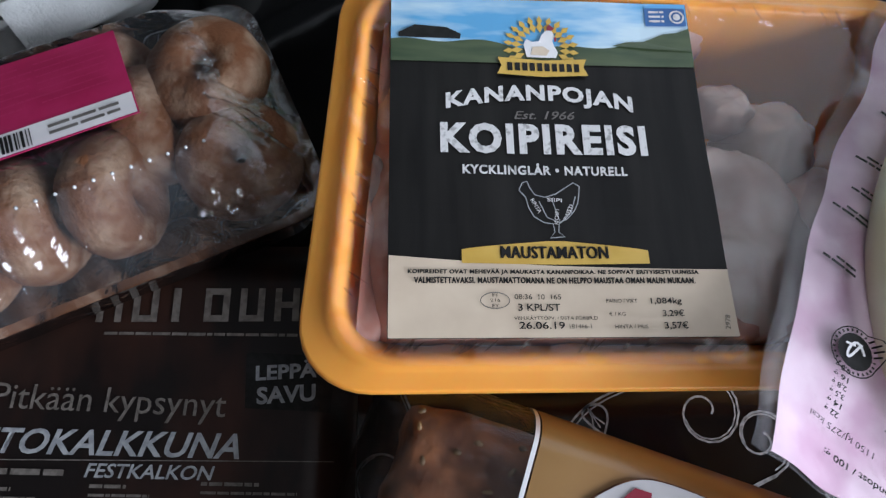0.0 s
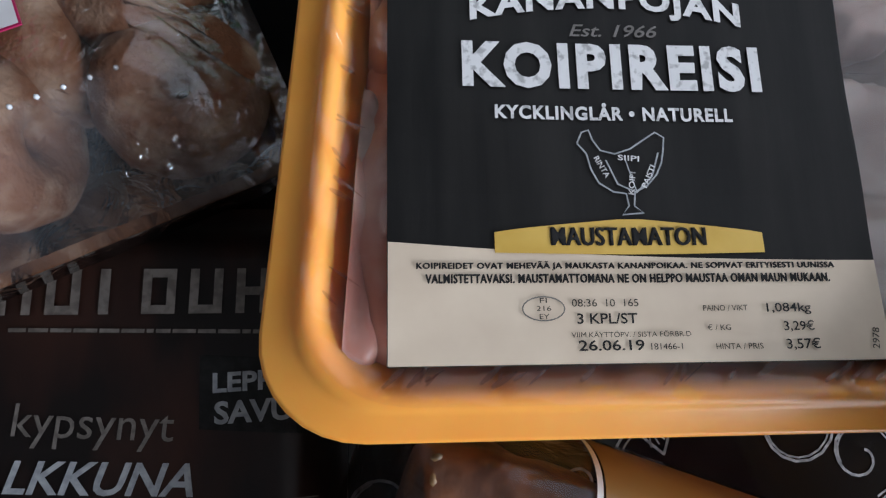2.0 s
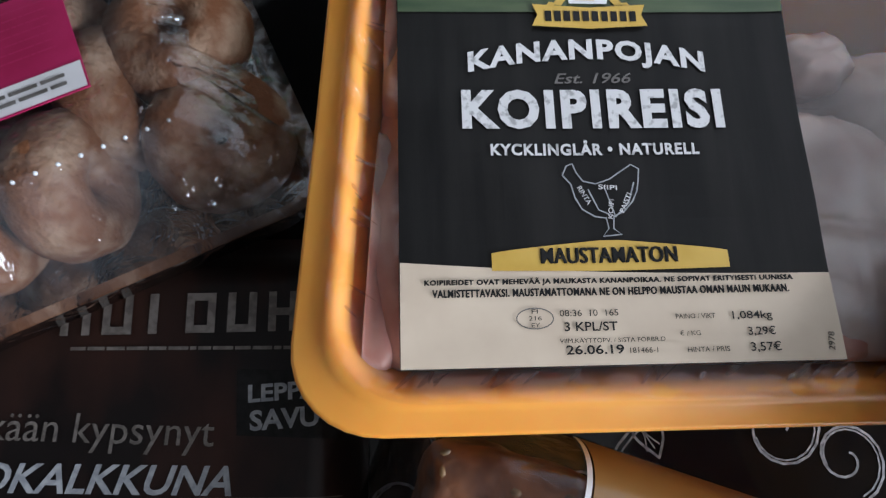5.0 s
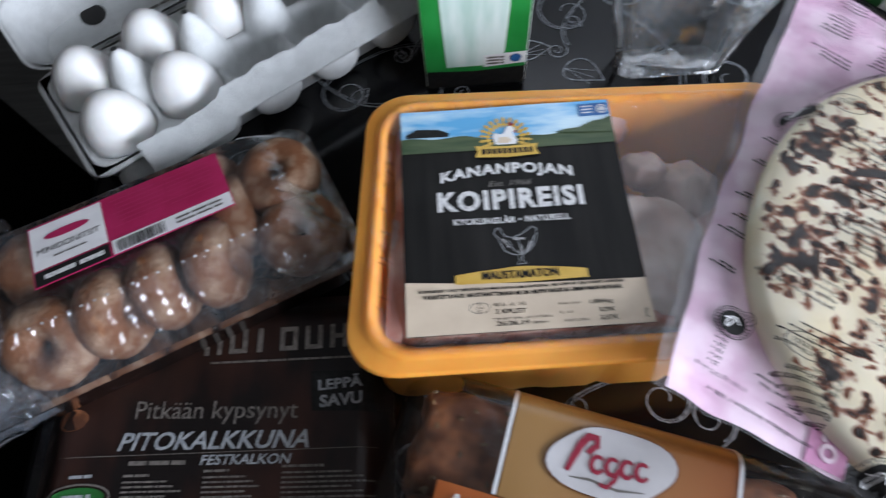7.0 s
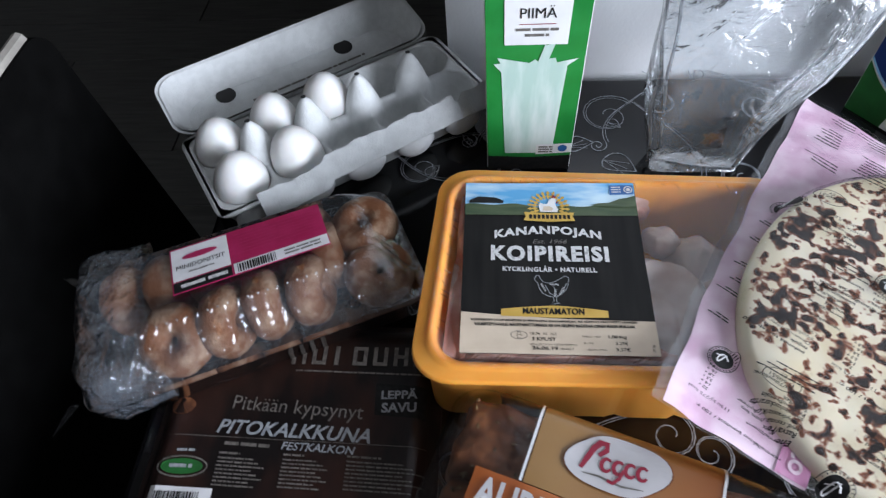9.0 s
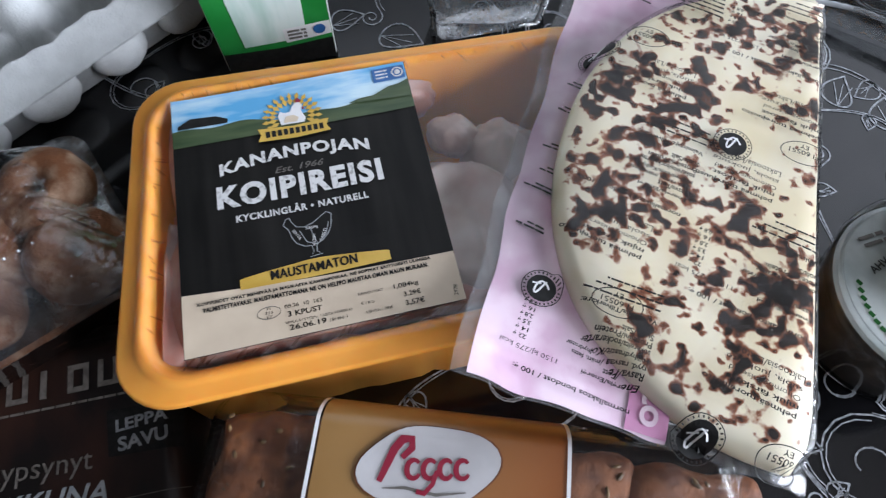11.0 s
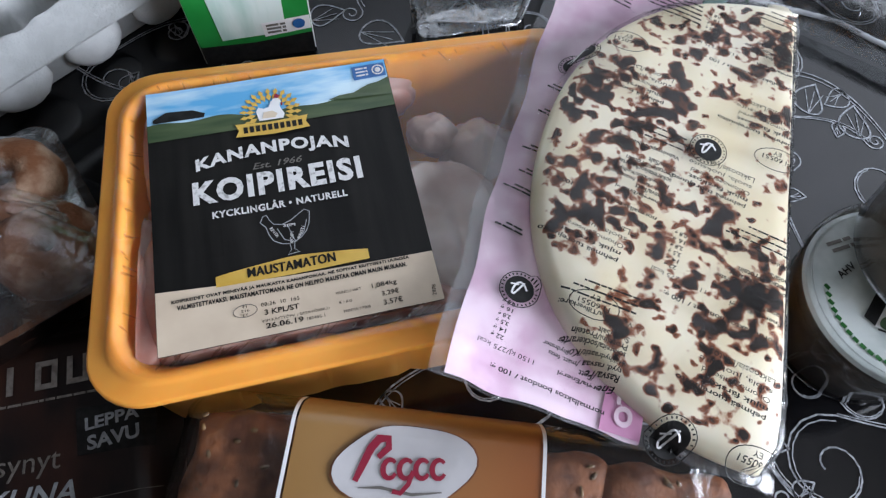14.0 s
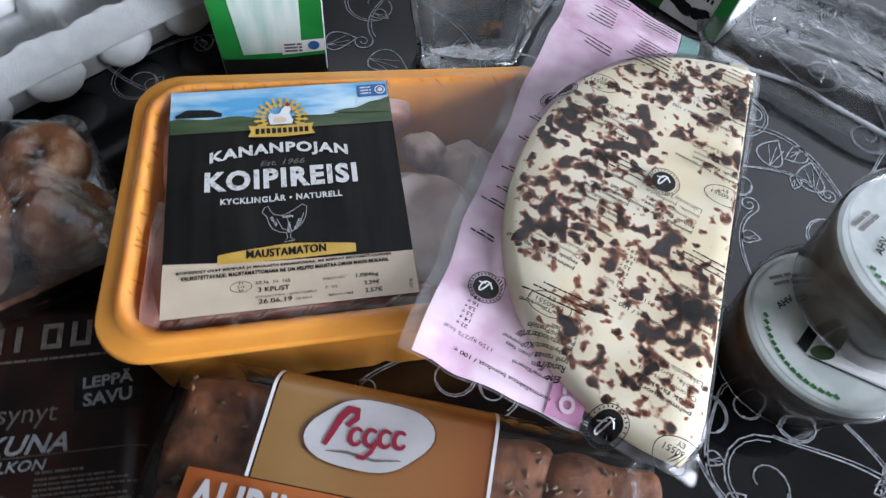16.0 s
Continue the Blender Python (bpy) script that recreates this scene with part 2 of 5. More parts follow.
def cheese_material():
    """Cream cheese, scorched in clustered, ragged, soft-edged patches on its baked upper face."""
    m = mat("baked_cheese", (0.72, 0.64, 0.45), 0.42, (0.80, 0.75, 0.61), 25, bump=0.15, bscale=90, sss=0.08, spec=0.25)
    n, l = m.node_tree.nodes, m.node_tree.links
    b = n["Principled BSDF"]
    base = b.inputs["Base Color"].links[0].from_socket
    tc = n.new("ShaderNodeTexCoord")

    def grain(scale, detail, shift=0.0):
        t, mp = n.new("ShaderNodeTexNoise"), n.new("ShaderNodeMapping")
        mp.inputs["Location"].default_value = (shift, shift, shift)
        t.inputs["Scale"].default_value, t.inputs["Detail"].default_value = scale, detail
        l.new(tc.outputs["Object"], mp.inputs[0])
        l.new(mp.outputs[0], t.inputs[0])
        return t.outputs[0]

    def calc(kind, a, b, c=0.0):
        f = n.new("ShaderNodeMath")
        f.operation = kind
        for socket, q in zip(f.inputs, (a, b, c)):
            if isinstance(q, float):
                socket.default_value = q
            else:
                l.new(q, socket)
        return f.outputs[0]

    def patch(x, y, reach, weight):
        """More or less scorching round one place of the cheese."""
        d, rg = n.new("ShaderNodeVectorMath"), n.new("ShaderNodeMapRange")
        d.operation = "DISTANCE"
        d.inputs[1].default_value = (x, y, 0.0165)
        l.new(tc.outputs["Object"], d.inputs[0])
        l.new(d.outputs["Value"], rg.inputs[0])
        rg.interpolation_type = "SMOOTHSTEP"
        rg.inputs[2].default_value, rg.inputs[3].default_value, rg.inputs[4].default_value = reach, weight, 0.0
        return rg.outputs[0]
    sep, rim = n.new("ShaderNodeSeparateXYZ"), n.new("ShaderNodeMapRange")
    l.new(tc.outputs["Object"], sep.inputs[0])
    l.new(sep.outputs["Z"], rim.inputs["Value"])
    for k, q in (("From Min", 0.0135), ("From Max", 0.0160), ("To Min", -0.4), ("To Max", 0.0)):
        rim.inputs[k].default_value = q
    # round dabs of two sizes, gathered in loose clusters
    total = calc("MAXIMUM", grain(150, 0.6), calc("SUBTRACT", grain(215, 0.6, 3.0), 0.02))
    total = calc("MULTIPLY_ADD", grain(34, 1.5), 0.45, total)
    total = calc("MULTIPLY_ADD", grain(520, 2.0), 0.16, total)
    for q in (rim.outputs[0], patch(0.100, 0.062, 0.060, 0.09), patch(0.042, 0.150, 0.050, 0.08), patch(0.100, 0.136, 0.034, -0.16), patch(0.036, 0.052, 0.024, -0.20), patch(0.112, 0.205, 0.040, 0.05)):
        total = calc("ADD", total, q)
    r, dark = n.new("ShaderNodeValToRGB"), n.new("ShaderNodeValToRGB")
    r.color_ramp.elements[0].position, r.color_ramp.elements[1].position = SCORCH, SCORCH + 0.06
    r.color_ramp.elements[0].color, r.color_ramp.elements[1].color = (0, 0, 0, 1), (1, 1, 1, 1)
    dark.color_ramp.elements[0].position, dark.color_ramp.elements[1].position = SCORCH + 0.04, SCORCH + 0.16
    dark.color_ramp.elements[0].color, dark.color_ramp.elements[1].color = (0.30, 0.105, 0.052, 1), (0.008, 0.004, 0.003, 1)
    l.new(total, r.inputs[0])
    l.new(total, dark.inputs[0])
    mx = n.new("ShaderNodeMix")
    mx.data_type = "RGBA"
    l.new(r.outputs[0], mx.inputs[0])
    l.new(base, mx.inputs[6])
    l.new(dark.outputs[0], mx.inputs[7])
    l.new(mx.outputs[2], b.inputs["Base Color"])
    return m


SCORCH = 0.865
M_CHEESE = cheese_material()


# bluish haze stands in for the bright highlights on crumpled film
M_CREASED = clear("creased_film_end_sheen", 0.075, 0.10, tint=(0.95, 0.96, 0.97), bump=1.0, bscale=110, gloss=3.0, hazecol=(0.62, 0.72, 0.85))
SHEER = (M_FILM, M_FOLD, M_BAG, M_POUCHFILM, M_POUCHBACK, M_SHELL, M_CREASED)


def shade_along(m, x0, x1, far):
    """Lets a printed colour run over into another one along the object's x axis."""
    n, l = m.node_tree.nodes, m.node_tree.links
    b = n["Principled BSDF"]
    base = b.inputs["Base Color"].links[0].from_socket
    tc, sep, rg, mx = n.new("ShaderNodeTexCoord"), n.new("ShaderNodeSeparateXYZ"), n.new("ShaderNodeMapRange"), n.new("ShaderNodeMix")
    rg.inputs[1].default_value, rg.inputs[2].default_value = x0, x1
    mx.data_type = "RGBA"
    mx.inputs[7].default_value = (*far, 1)
    l.new(tc.outputs["Object"], sep.inputs[0])
    l.new(sep.outputs["X"], rg.inputs[0])
    l.new(rg.outputs[0], mx.inputs[0])
    l.new(base, mx.inputs[6])
    l.new(mx.outputs[2], b.inputs["Base Color"])


shade_along(M_BREADBAG, 0.070, 0.150, (0.24, 0.075, 0.018))


# ---- building helpers ----
def finish(name, bm, material, smooth=False):
    bmesh.ops.recalc_face_normals(bm, faces=bm.faces)
    me = bpy.data.meshes.new(name)
    bm.to_mesh(me)
    bm.free()
    if smooth:
        for p in me.polygons:
            p.use_smooth = True
    me.materials.append(material)
    return me


def part(name, bm, material, parent=None, label="", smooth=False):
    me = bm if isinstance(bm, bpy.types.Mesh) else finish(name, bm, material, smooth)
    ob = new(name, me)
    if parent is not None:
        ob.parent = parent
    if material in SHEER:
        ob.visible_shadow = False
    if label:
        tagged(ob, label)
    return ob


def thing(name, m, label, category, group="", kind=""):
    ob = new(name)
    ob.empty_display_size = 0.02
    ob.matrix_world = m
    return tagged(ob, label, category, group, kind)


def structure(name, bm, material, label, category):
    return tagged(part(name, bm, material), label, category, kind="structure")


def box(x0, x1, y0, y1, z0, z1, bevel=0.0, seg=2, bm=None):
    bm = bm or bmesh.new()
    vs = [bm.verts.new((x, y, z)) for z in (z0, z1) for x, y in ((x0, y0), (x1, y0), (x1, y1), (x0, y1))]
    for f in ((0, 3, 2, 1), (4, 5, 6, 7), (0, 1, 5, 4), (1, 2, 6, 5), (2, 3, 7, 6), (3, 0, 4, 7)):
        bm.faces.new([vs[i] for i in f])
    if bevel:
        bmesh.ops.bevel(bm, geom=list(bm.edges), offset=bevel, segments=seg, affect="EDGES", profile=0.5)
    return bm


def rr(x0, x1, y0, y1, r, side=10, corner=7):
    """A rounded rectangle, anticlockwise."""
    pts = []
    for cx, cy, a, (ex, ey) in ((x1 - r, y0 + r, -90, (0, 1)), (x1 - r, y1 - r, 0, (-1, 0)), (x0 + r, y1 - r, 90, (0, -1)), (x0 + r, y0 + r, 180, (1, 0))):
        for i in range(corner + 1):
            t = radians(a + 90 * i / corner)
            pts.append((cx + r * math.cos(t), cy + r * math.sin(t)))
        run = (y1 - y0 - 2 * r) if ex == 0 else (x1 - x0 - 2 * r)
        px, py = pts[-1]
        for i in range(1, side):
            pts.append((px + ex * run * i / side, py + ey * run * i / side))
    return pts


def loft(loops, bm=None, cap0=False, cap1=False):
    bm = bm or bmesh.new()
    rings = [[bm.verts.new(p) for p in lp] for lp in loops]
    for a, b in zip(rings, rings[1:]):
        for i in range(len(a)):
            j = (i + 1) % len(a)
            bm.faces.new((a[i], a[j], b[j], b[i]))
    if cap0:
        bm.faces.new(rings[0][::-1])
    if cap1:
        bm.faces.new(rings[-1])
    return bm


def sheet(fn, nu, nv, bm=None):
    """A grid over the unit square, laid out by fn(u, v) -> (x, y, z)."""
    bm = bm or bmesh.new()
    g = [[bm.verts.new(fn(i / nu, j / nv)) for i in range(nu + 1)] for j in range(nv + 1)]
    for j in range(nv):
        for i in range(nu):
            bm.faces.new((g[j][i], g[j][i + 1], g[j + 1][i + 1], g[j + 1][i]))
    return bm


def tube(pts, r, n=8, bm=None):
    bm = bm or bmesh.new()
    loops = []
    for i, p in enumerate(pts):
        a, b = Vector(pts[max(0, i - 1)]), Vector(pts[min(len(pts) - 1, i + 1)])
        q = (b - a).to_track_quat("Z", "Y")
        rad = r(i / (len(pts) - 1)) if callable(r) else r
        loops.append([Vector(p) + q @ Vector((rad * math.cos(2 * math.pi * k / n), rad * math.sin(2 * math.pi * k / n), 0)) for k in range(n)])
    return loft(loops, bm, True, True)


def blob(c, size, seed=0.0, amp=0.12, freq=2.2, seg=24, rot=0.0):
    """A lumpy ellipsoid."""
    bm = bmesh.new()
    bmesh.ops.create_uvsphere(bm, u_segments=seg, v_segments=seg // 2, radius=1.0)
    m = Matrix.Rotation(radians(rot), 3, "Z")
    for v in bm.verts:
        k = 1 + amp * noise.noise(v.co * freq + Vector((seed, seed * 1.7, -seed))) + amp * 0.35 * noise.noise(v.co * freq * 3.1 + Vector((-seed, seed, seed)))
        p = Vector((v.co.x * size[0], v.co.y * size[1], v.co.z * size[2])) * k
        v.co = Vector(c) + m @ p
    return bm


def flat(pts, fn=None, lift=0.0, bm=None):
    """A flat printed patch: one face over 2D points, laid on the surface fn(x, y) -> z."""
    bm = bm or bmesh.new()
    bm.faces.new([bm.verts.new((x, y, (fn(x, y) if fn else 0.0) + lift)) for x, y in pts])
    return bm


def grid_patch(x0, x1, y0, y1, fn, lift=0.0, n=14, bm=None):
    return sheet(lambda u, v: (x0 + (x1 - x0) * u, y0 + (y1 - y0) * v, fn(x0 + (x1 - x0) * u, y0 + (y1 - y0) * v) + lift), n, n, bm)


def quad_patch(pts, fn, lift=0.0, n=14):
    """A four-cornered patch that follows the surface fn, corners in order round it."""
    (ax, ay), (bx, by), (cx, cy), (dx, dy) = pts

    def at(u, v):
        x = (ax * (1 - u) + bx * u) * (1 - v) + (dx * (1 - u) + cx * u) * v
        y = (ay * (1 - u) + by * u) * (1 - v) + (dy * (1 - u) + cy * u) * v
        return x, y, fn(x, y) + lift
    return sheet(at, n, n)


def ribbon(pts, w, fn=None, lift=0.0, bm=None):
    """A flat line of width w (or w(t)) through 2D points."""
    bm = bm or bmesh.new()
    prev = None
    for i, (x, y) in enumerate(pts):
        (ax, ay), (bx, by) = pts[max(0, i - 1)], pts[min(len(pts) - 1, i + 1)]
        d = math.hypot(bx - ax, by - ay) or 1e-9
        h = (w(i / (len(pts) - 1)) if callable(w) else w) / 2
        nx, ny = -(by - ay) / d * h, (bx - ax) / d * h
        z = (fn(x, y) if fn else 0.0) + lift
        cur = (bm.verts.new((x + nx, y + ny, z)), bm.verts.new((x - nx, y - ny, z)))
        if prev:
            bm.faces.new((prev[0], prev[1], cur[1], cur[0]))
        prev = cur
    return bm


def disc(x, y, r, fn, lift, squash=1.0):
    bm = bmesh.new()
    loops = [[(x + q * r * math.cos(k * math.pi / 10), y + q * r * squash * math.sin(k * math.pi / 10)) for k in range(20)] for q in (1.0, 0.7, 0.4, 0.1)]
    return loft([[(px, py, fn(px, py) + lift) for px, py in lp] for lp in loops], bm, cap1=True)


def lettering(text, x, y, width, height, material, parent, fn=None, lift=0.0004, bold=0.0, slant=0.0, rot=0.0, arch=0.0, name="lettering", anchor="l", put=None, label="", space=1.0):
    """Text fitted to width x height (of its tallest letter), lower left corner (or middle) at x, y."""
    cu = bpy.data.curves.new("text", "FONT")
    cu.body, cu.size, cu.offset, cu.resolution_u, cu.shear = text, 1.0, bold, 3, slant
    cu.fill_mode, cu.space_character = "FRONT", space
    tmp = new("text", cu)
    bpy.context.view_layer.update()
    me = bpy.data.meshes.new_from_object(tmp.evaluated_get(bpy.context.evaluated_depsgraph_get()))
    bpy.data.objects.remove(tmp)
    bpy.data.curves.remove(cu)
    me.name = name
    co = np.array([v.co[:] for v in me.vertices])
    lo, hi = co.min(0), co.max(0)
    c, s = math.cos(radians(rot)), math.sin(radians(rot))
    for v in me.vertices:
        u = (v.co.x - lo[0]) / (hi[0] - lo[0]) * width
        w = (v.co.y - lo[1]) / (hi[1] - lo[1]) * height
        if anchor == "m":
            u, w = u - width / 2, w - height / 2
        w += arch * (1 - (2 * u / width) ** 2 if anchor == "m" else 1 - (2 * u / width - 1) ** 2)
        px, py = x + c * u - s * w, y + s * u + c * w
        v.co = put(px, py, lift) if put else (px, py, (fn(px, py) if fn else 0.0) + lift)
    me.materials.clear()
    me.materials.append(material)
    return part(name, me, material, parent, label)


def bars(rows, material, parent, fn=None, lift=0.0004, name="small_print", rot=0.0, rng=None, put=None):
    """Rows of unreadable print as short bars: each row is x, y, length, height."""
    rng = rng or random.Random(5)
    bm = bmesh.new()
    c, s = math.cos(radians(rot)), math.sin(radians(rot))
    for x, y, length, h in rows:
        u = 0.0
        while u < length:
            w = min(length - u, h * rng.uniform(1.6, 6.0))
            pts = []
            for du, dv in ((u, 0), (u + w, 0), (u + w, h), (u, h)):
                pts.append((x + c * du - s * dv, y + s * du + c * dv))
            vs = []
            for px, py in pts:
                vs.append(bm.verts.new(put(px, py, lift) if put else (px, py, (fn(px, py) if fn else 0.0) + lift)))
            bm.faces.new(vs)
            u += w + h * 0.55
    return tagged(part(name, bm, material, parent), kind="stuff")


# ---- the room ----
ROOM_X0, ROOM_X1, ROOM_Y0, ROOM_Y1, ROOM_Z = -2.2, WIN_X, -2.6, 2.4, 2.5
structure("wall_north", box(-0.045, ROOM_X1, WALL_Y, WALL_Y + 0.10, 0, ROOM_Z), M_WALL, "plain white painted wall behind the table", "wall")
structure("wall_far", box(ROOM_X0 - 0.1, ROOM_X1 + 0.1, ROOM_Y1, ROOM_Y1 + 0.1, 0, ROOM_Z), M_WALL2, "unseen wall, kept grey to cut bounce light", "wall")
structure("wall_south", box(ROOM_X0 - 0.1, ROOM_X1 + 0.1, ROOM_Y0 - 0.1, ROOM_Y0, 0, ROOM_Z), M_WALL2, "unseen wall, kept grey to cut bounce light", "wall")
structure("wall_west", box(ROOM_X0 - 0.1, ROOM_X0, ROOM_Y0, ROOM_Y1, 0, ROOM_Z), M_WALL2, "unseen wall, kept grey to cut bounce light", "wall")
_b = box(ROOM_X1, ROOM_X1 + 0.12, ROOM_Y0, WIN_Y0, 0, ROOM_Z)
box(ROOM_X1, ROOM_X1 + 0.12, WIN_Y1, ROOM_Y1, 0, ROOM_Z, bm=_b)
box(ROOM_X1, ROOM_X1 + 0.12, WIN_Y0, WIN_Y1, 0, WIN_Z0, bm=_b)
box(ROOM_X1, ROOM_X1 + 0.12, WIN_Y0, WIN_Y1, WIN_Z1, ROOM_Z, bm=_b)
structure("wall_east", _b, M_WALL, "white wall with a daylit window opening", "wall")
# ceiling is out of view; its dark tone keeps oilcloth reflections low
structure("ceiling", box(ROOM_X0 - 0.1, ROOM_X1 + 0.12, ROOM_Y0 - 0.1, ROOM_Y1 + 0.1, ROOM_Z, ROOM_Z + 0.1), M_CEIL, "unseen ceiling, kept dark to dim reflections", "ceiling")
FLOOR = structure("floor", box(ROOM_X0 - 0.1, ROOM_X1 + 0.12, ROOM_Y0 - 0.1, ROOM_Y1 + 0.1, -0.06, -0.012), M_HOLE, "dark grey wood-look laminate plank floor", "floor")

# ---- table and tablecloth ----
TX0, TX1, TY0, TY1 = -0.238, 1.05, -0.42, 0.395
table = thing("dining_table", pose(0, 0, 0), "table hidden under a black patterned oilcloth", "table")
part("tabletop", box(TX0 + 0.004, TX1 - 0.004, TY0 + 0.004, TY1 - 0.004, TABLE - 0.032, TABLE - 0.0022, 0.002), M_HOLE, table)
for _x in (TX0 + 0.06, TX1 - 0.06):
    for _y in (TY0 + 0.06, TY1 - 0.06):
        part("leg", box(_x - 0.025, _x + 0.025, _y - 0.025, _y + 0.025, 0, TABLE - 0.033, 0.004), M_HOLE, table)

cloth = thing("tablecloth", pose(0, 0, TABLE), "black oilcloth printed with silver scrolls and leaves", "tablecloth")


_bm = bmesh.new()
_rings = []
for _g, _z in ((-0.03, 0.0), (-0.006, 0.0), (-0.002, -0.002), (0.0, -0.006), (0.001, -0.09), (0.003, -0.19)):
    _rings.append([(x, y, _z) for x, y in rr(TX0 - _g, TX1 + _g, TY0 - _g, TY1 + _g, 0.012, 8, 3)])
loft(_rings, _bm, cap0=True)
part("cloth", _bm, M_CLOTH, cloth)


def spiral(cx, cy, r0, turns, ang, hand=1, r1=0.12):
    n = int(14 * turns) + 4
    return [(cx + r0 * (1 - (1 - r1) * i / n) * math.cos(ang + hand * 2 * math.pi * turns * i / n),
             cy + r0 * (1 - (1 - r1) * i / n) * math.sin(ang + hand * 2 * math.pi * turns * i / n)) for i in range(n + 1)]


def leaf_outline(cx, cy, ln, ang, fat=0.33):
    pts = []
    for i in range(25):
        t = 2 * math.pi * i / 24
        u = 0.5 - 0.5 * math.cos(t)
        v = fat * math.sin(t) * (1 - u) ** 0.6 * 1.5 + 0.12 * math.sin(u * 3.0)
        pts.append((cx + ln * (u * math.cos(ang) - v * math.sin(ang)), cy + ln * (u * math.sin(ang) + v * math.cos(ang))))
    return pts


def ornament(bm, cx, cy, ang, s, hand=1, rng=random):
    """A scroll: double curling stem, a small inner curl and a veined leaf."""
    w = 0.00095
    lift = 0.0004
    sp = spiral(cx, cy, 0.022 * s, 1.35, ang, hand, 0.16)
    ribbon(sp, w, None, lift, bm)
    ribbon(spiral(cx, cy, 0.0195 * s, 0.75, ang, hand, 0.55), w * 0.7, None, lift, bm)
    sx, sy = sp[0]
    d = ang - hand * math.pi / 2
    stem, stem2 = [], []
    for i in range(15):
        t = i / 14
        bend = d + hand * (0.9 * t - 1.9 * t * t)
        if stem:
            sx, sy = sx + 0.0062 * s * math.cos(bend), sy + 0.0062 * s * math.sin(bend)
        stem.append((sx, sy))
        k = 0.0022 * s * (0.4 + t)
        stem2.append((sx - k * math.sin(bend), sy + k * math.cos(bend)))
    ribbon(stem, w, None, lift, bm)
    ribbon(stem2, w * 0.7, None, lift, bm)
    ex, ey = stem[-1]
    small = spiral(ex + 0.009 * s * math.cos(bend + hand * 1.4), ey + 0.009 * s * math.sin(bend + hand * 1.4), 0.009 * s, 1.6, bend + hand * 1.4 + math.pi, hand, 0.15)
    ribbon(small, w, None, lift, bm)
    la = bend - hand * 0.7
    lx, ly = stem[9]
    ribbon(leaf_outline(lx, ly, 0.016 * s, la), w, None, lift, bm)
    for k in (-0.25, 0.05, 0.3):
        ribbon([(lx, ly), (lx + 0.006 * s * math.cos(la + k * 0.4), ly + 0.006 * s * math.sin(la + k * 0.4)), (lx + 0.012 * s * math.cos(la + k), ly + 0.012 * s * math.sin(la + k))], w * 0.6, None, lift, bm)


_orn = bmesh.new()
_rng = random.Random(11)
MOTIFS = [(0.104, 0.340, 0.6, 1.35, 1), (0.150, 0.355, 2.4, 0.9, -1), (0.334, 0.148, 1.2, 0.7, 1), (0.276, 0.002, 2.6, 0.7, -1), (0.304, -0.012, 0.4, 0.9, 1),
          (0.252, -0.002, 3.4, 0.8, -1), (0.270, -0.040, 1.0, 1.2, 1), (0.114, 0.041, 1.9, 0.85, -1), (0.137, 0.030, 5.0, 0.7, 1), (-0.064, 0.274, 2.0, 0.95, 1),
          (-0.084, 0.318, 4.0, 1.0, -1), (0.380, 0.100, 0.2, 1.2, -1), (0.440, 0.120, 2.2, 1.0, 1), (0.36, 0.21, 4.4, 1.1, 1), (0.24, 0.35, 1.1, 1.2, -1), (0.33, 0.06, 3.0, 0.8, 1),
          (0.022, 0.235, 3.0, 0.9, 1), (0.075, 0.225, 1.0, 0.8, -1)]
for _cx, _cy, _a, _s, _h in MOTIFS:
    ornament(_orn, _cx, _cy, _a, _s, _h)
for _cx, _cy, _ln, _a in ((0.064, 0.300, 0.024, 0.2), (0.094, 0.284, 0.030, -0.5), (0.362, 0.160, 0.026, 0.9), (0.385, 0.135, 0.026, 1.2)):
    ribbon(leaf_outline(_cx, _cy, _ln, _a), 0.0012, None, 0.0004, _orn)
    for _k in (-0.3, 0.0, 0.3):
        ribbon([(_cx, _cy), (_cx + _ln * 0.75 * math.cos(_a + _k), _cy + _ln * 0.75 * math.sin(_a + _k))], 0.0006, None, 0.0004, _orn)
for _i in range(16):
    for _j in range(10):
        _x, _y = TX0 + 0.05 + _i * 0.078 + _rng.uniform(-0.015, 0.015), TY0 + 0.05 + _j * 0.078 + _rng.uniform(-0.015, 0.015)
        if all(math.hypot(_x - m[0], _y - m[1]) > 0.055 for m in MOTIFS) and _x < TX1 - 0.06 and _y < TY1 - 0.05 and (_x > -0.15 or _y > 0.25):
            ornament(_orn, _x, _y, _rng.uniform(0, 6.28), _rng.uniform(0.8, 1.2), _rng.choice((-1, 1)))
tagged(part("scroll_print", _orn, M_SILVER, cloth), kind="stuff")

# ---- chair pushed in beside the table ----
chair = thing("dining_chair", pose(-0.377, 0.08, 0), "black leatherette dining chair with a tall panel back, tucked in", "chair")
_bm = bmesh.new()
loft([[(x, y + 0.10 * (0.862 - z), z) for y, z in rr(-0.36, 0.252, 0.42, 0.862, 0.022, 8, 6)] for x in (-0.018, 0.0)], _bm, True, True)
part("backrest", _bm, M_CHAIR, chair)
# pale strip paints the light that catches the backrest's top edge
part("edge_highlight", tube([(-0.009, -0.33 + 0.565 * i / 10, 0.8625) for i in range(11)], 0.006), M_CHAIREDGE, chair, "pale edge along the top, its highlight put into the colour")
part("seat", box(0.002, 0.40, -0.26, 0.20, 0.42, 0.47, 0.012), M_CHAIR, chair)
for _x, _y in ((0.02, -0.23), (0.02, 0.17), (0.37, -0.23), (0.37, 0.17)):
    part("leg", box(_x - 0.017, _x + 0.017, _y - 0.017, _y + 0.017, 0, 0.419, 0.003), M_CHAIR, chair)


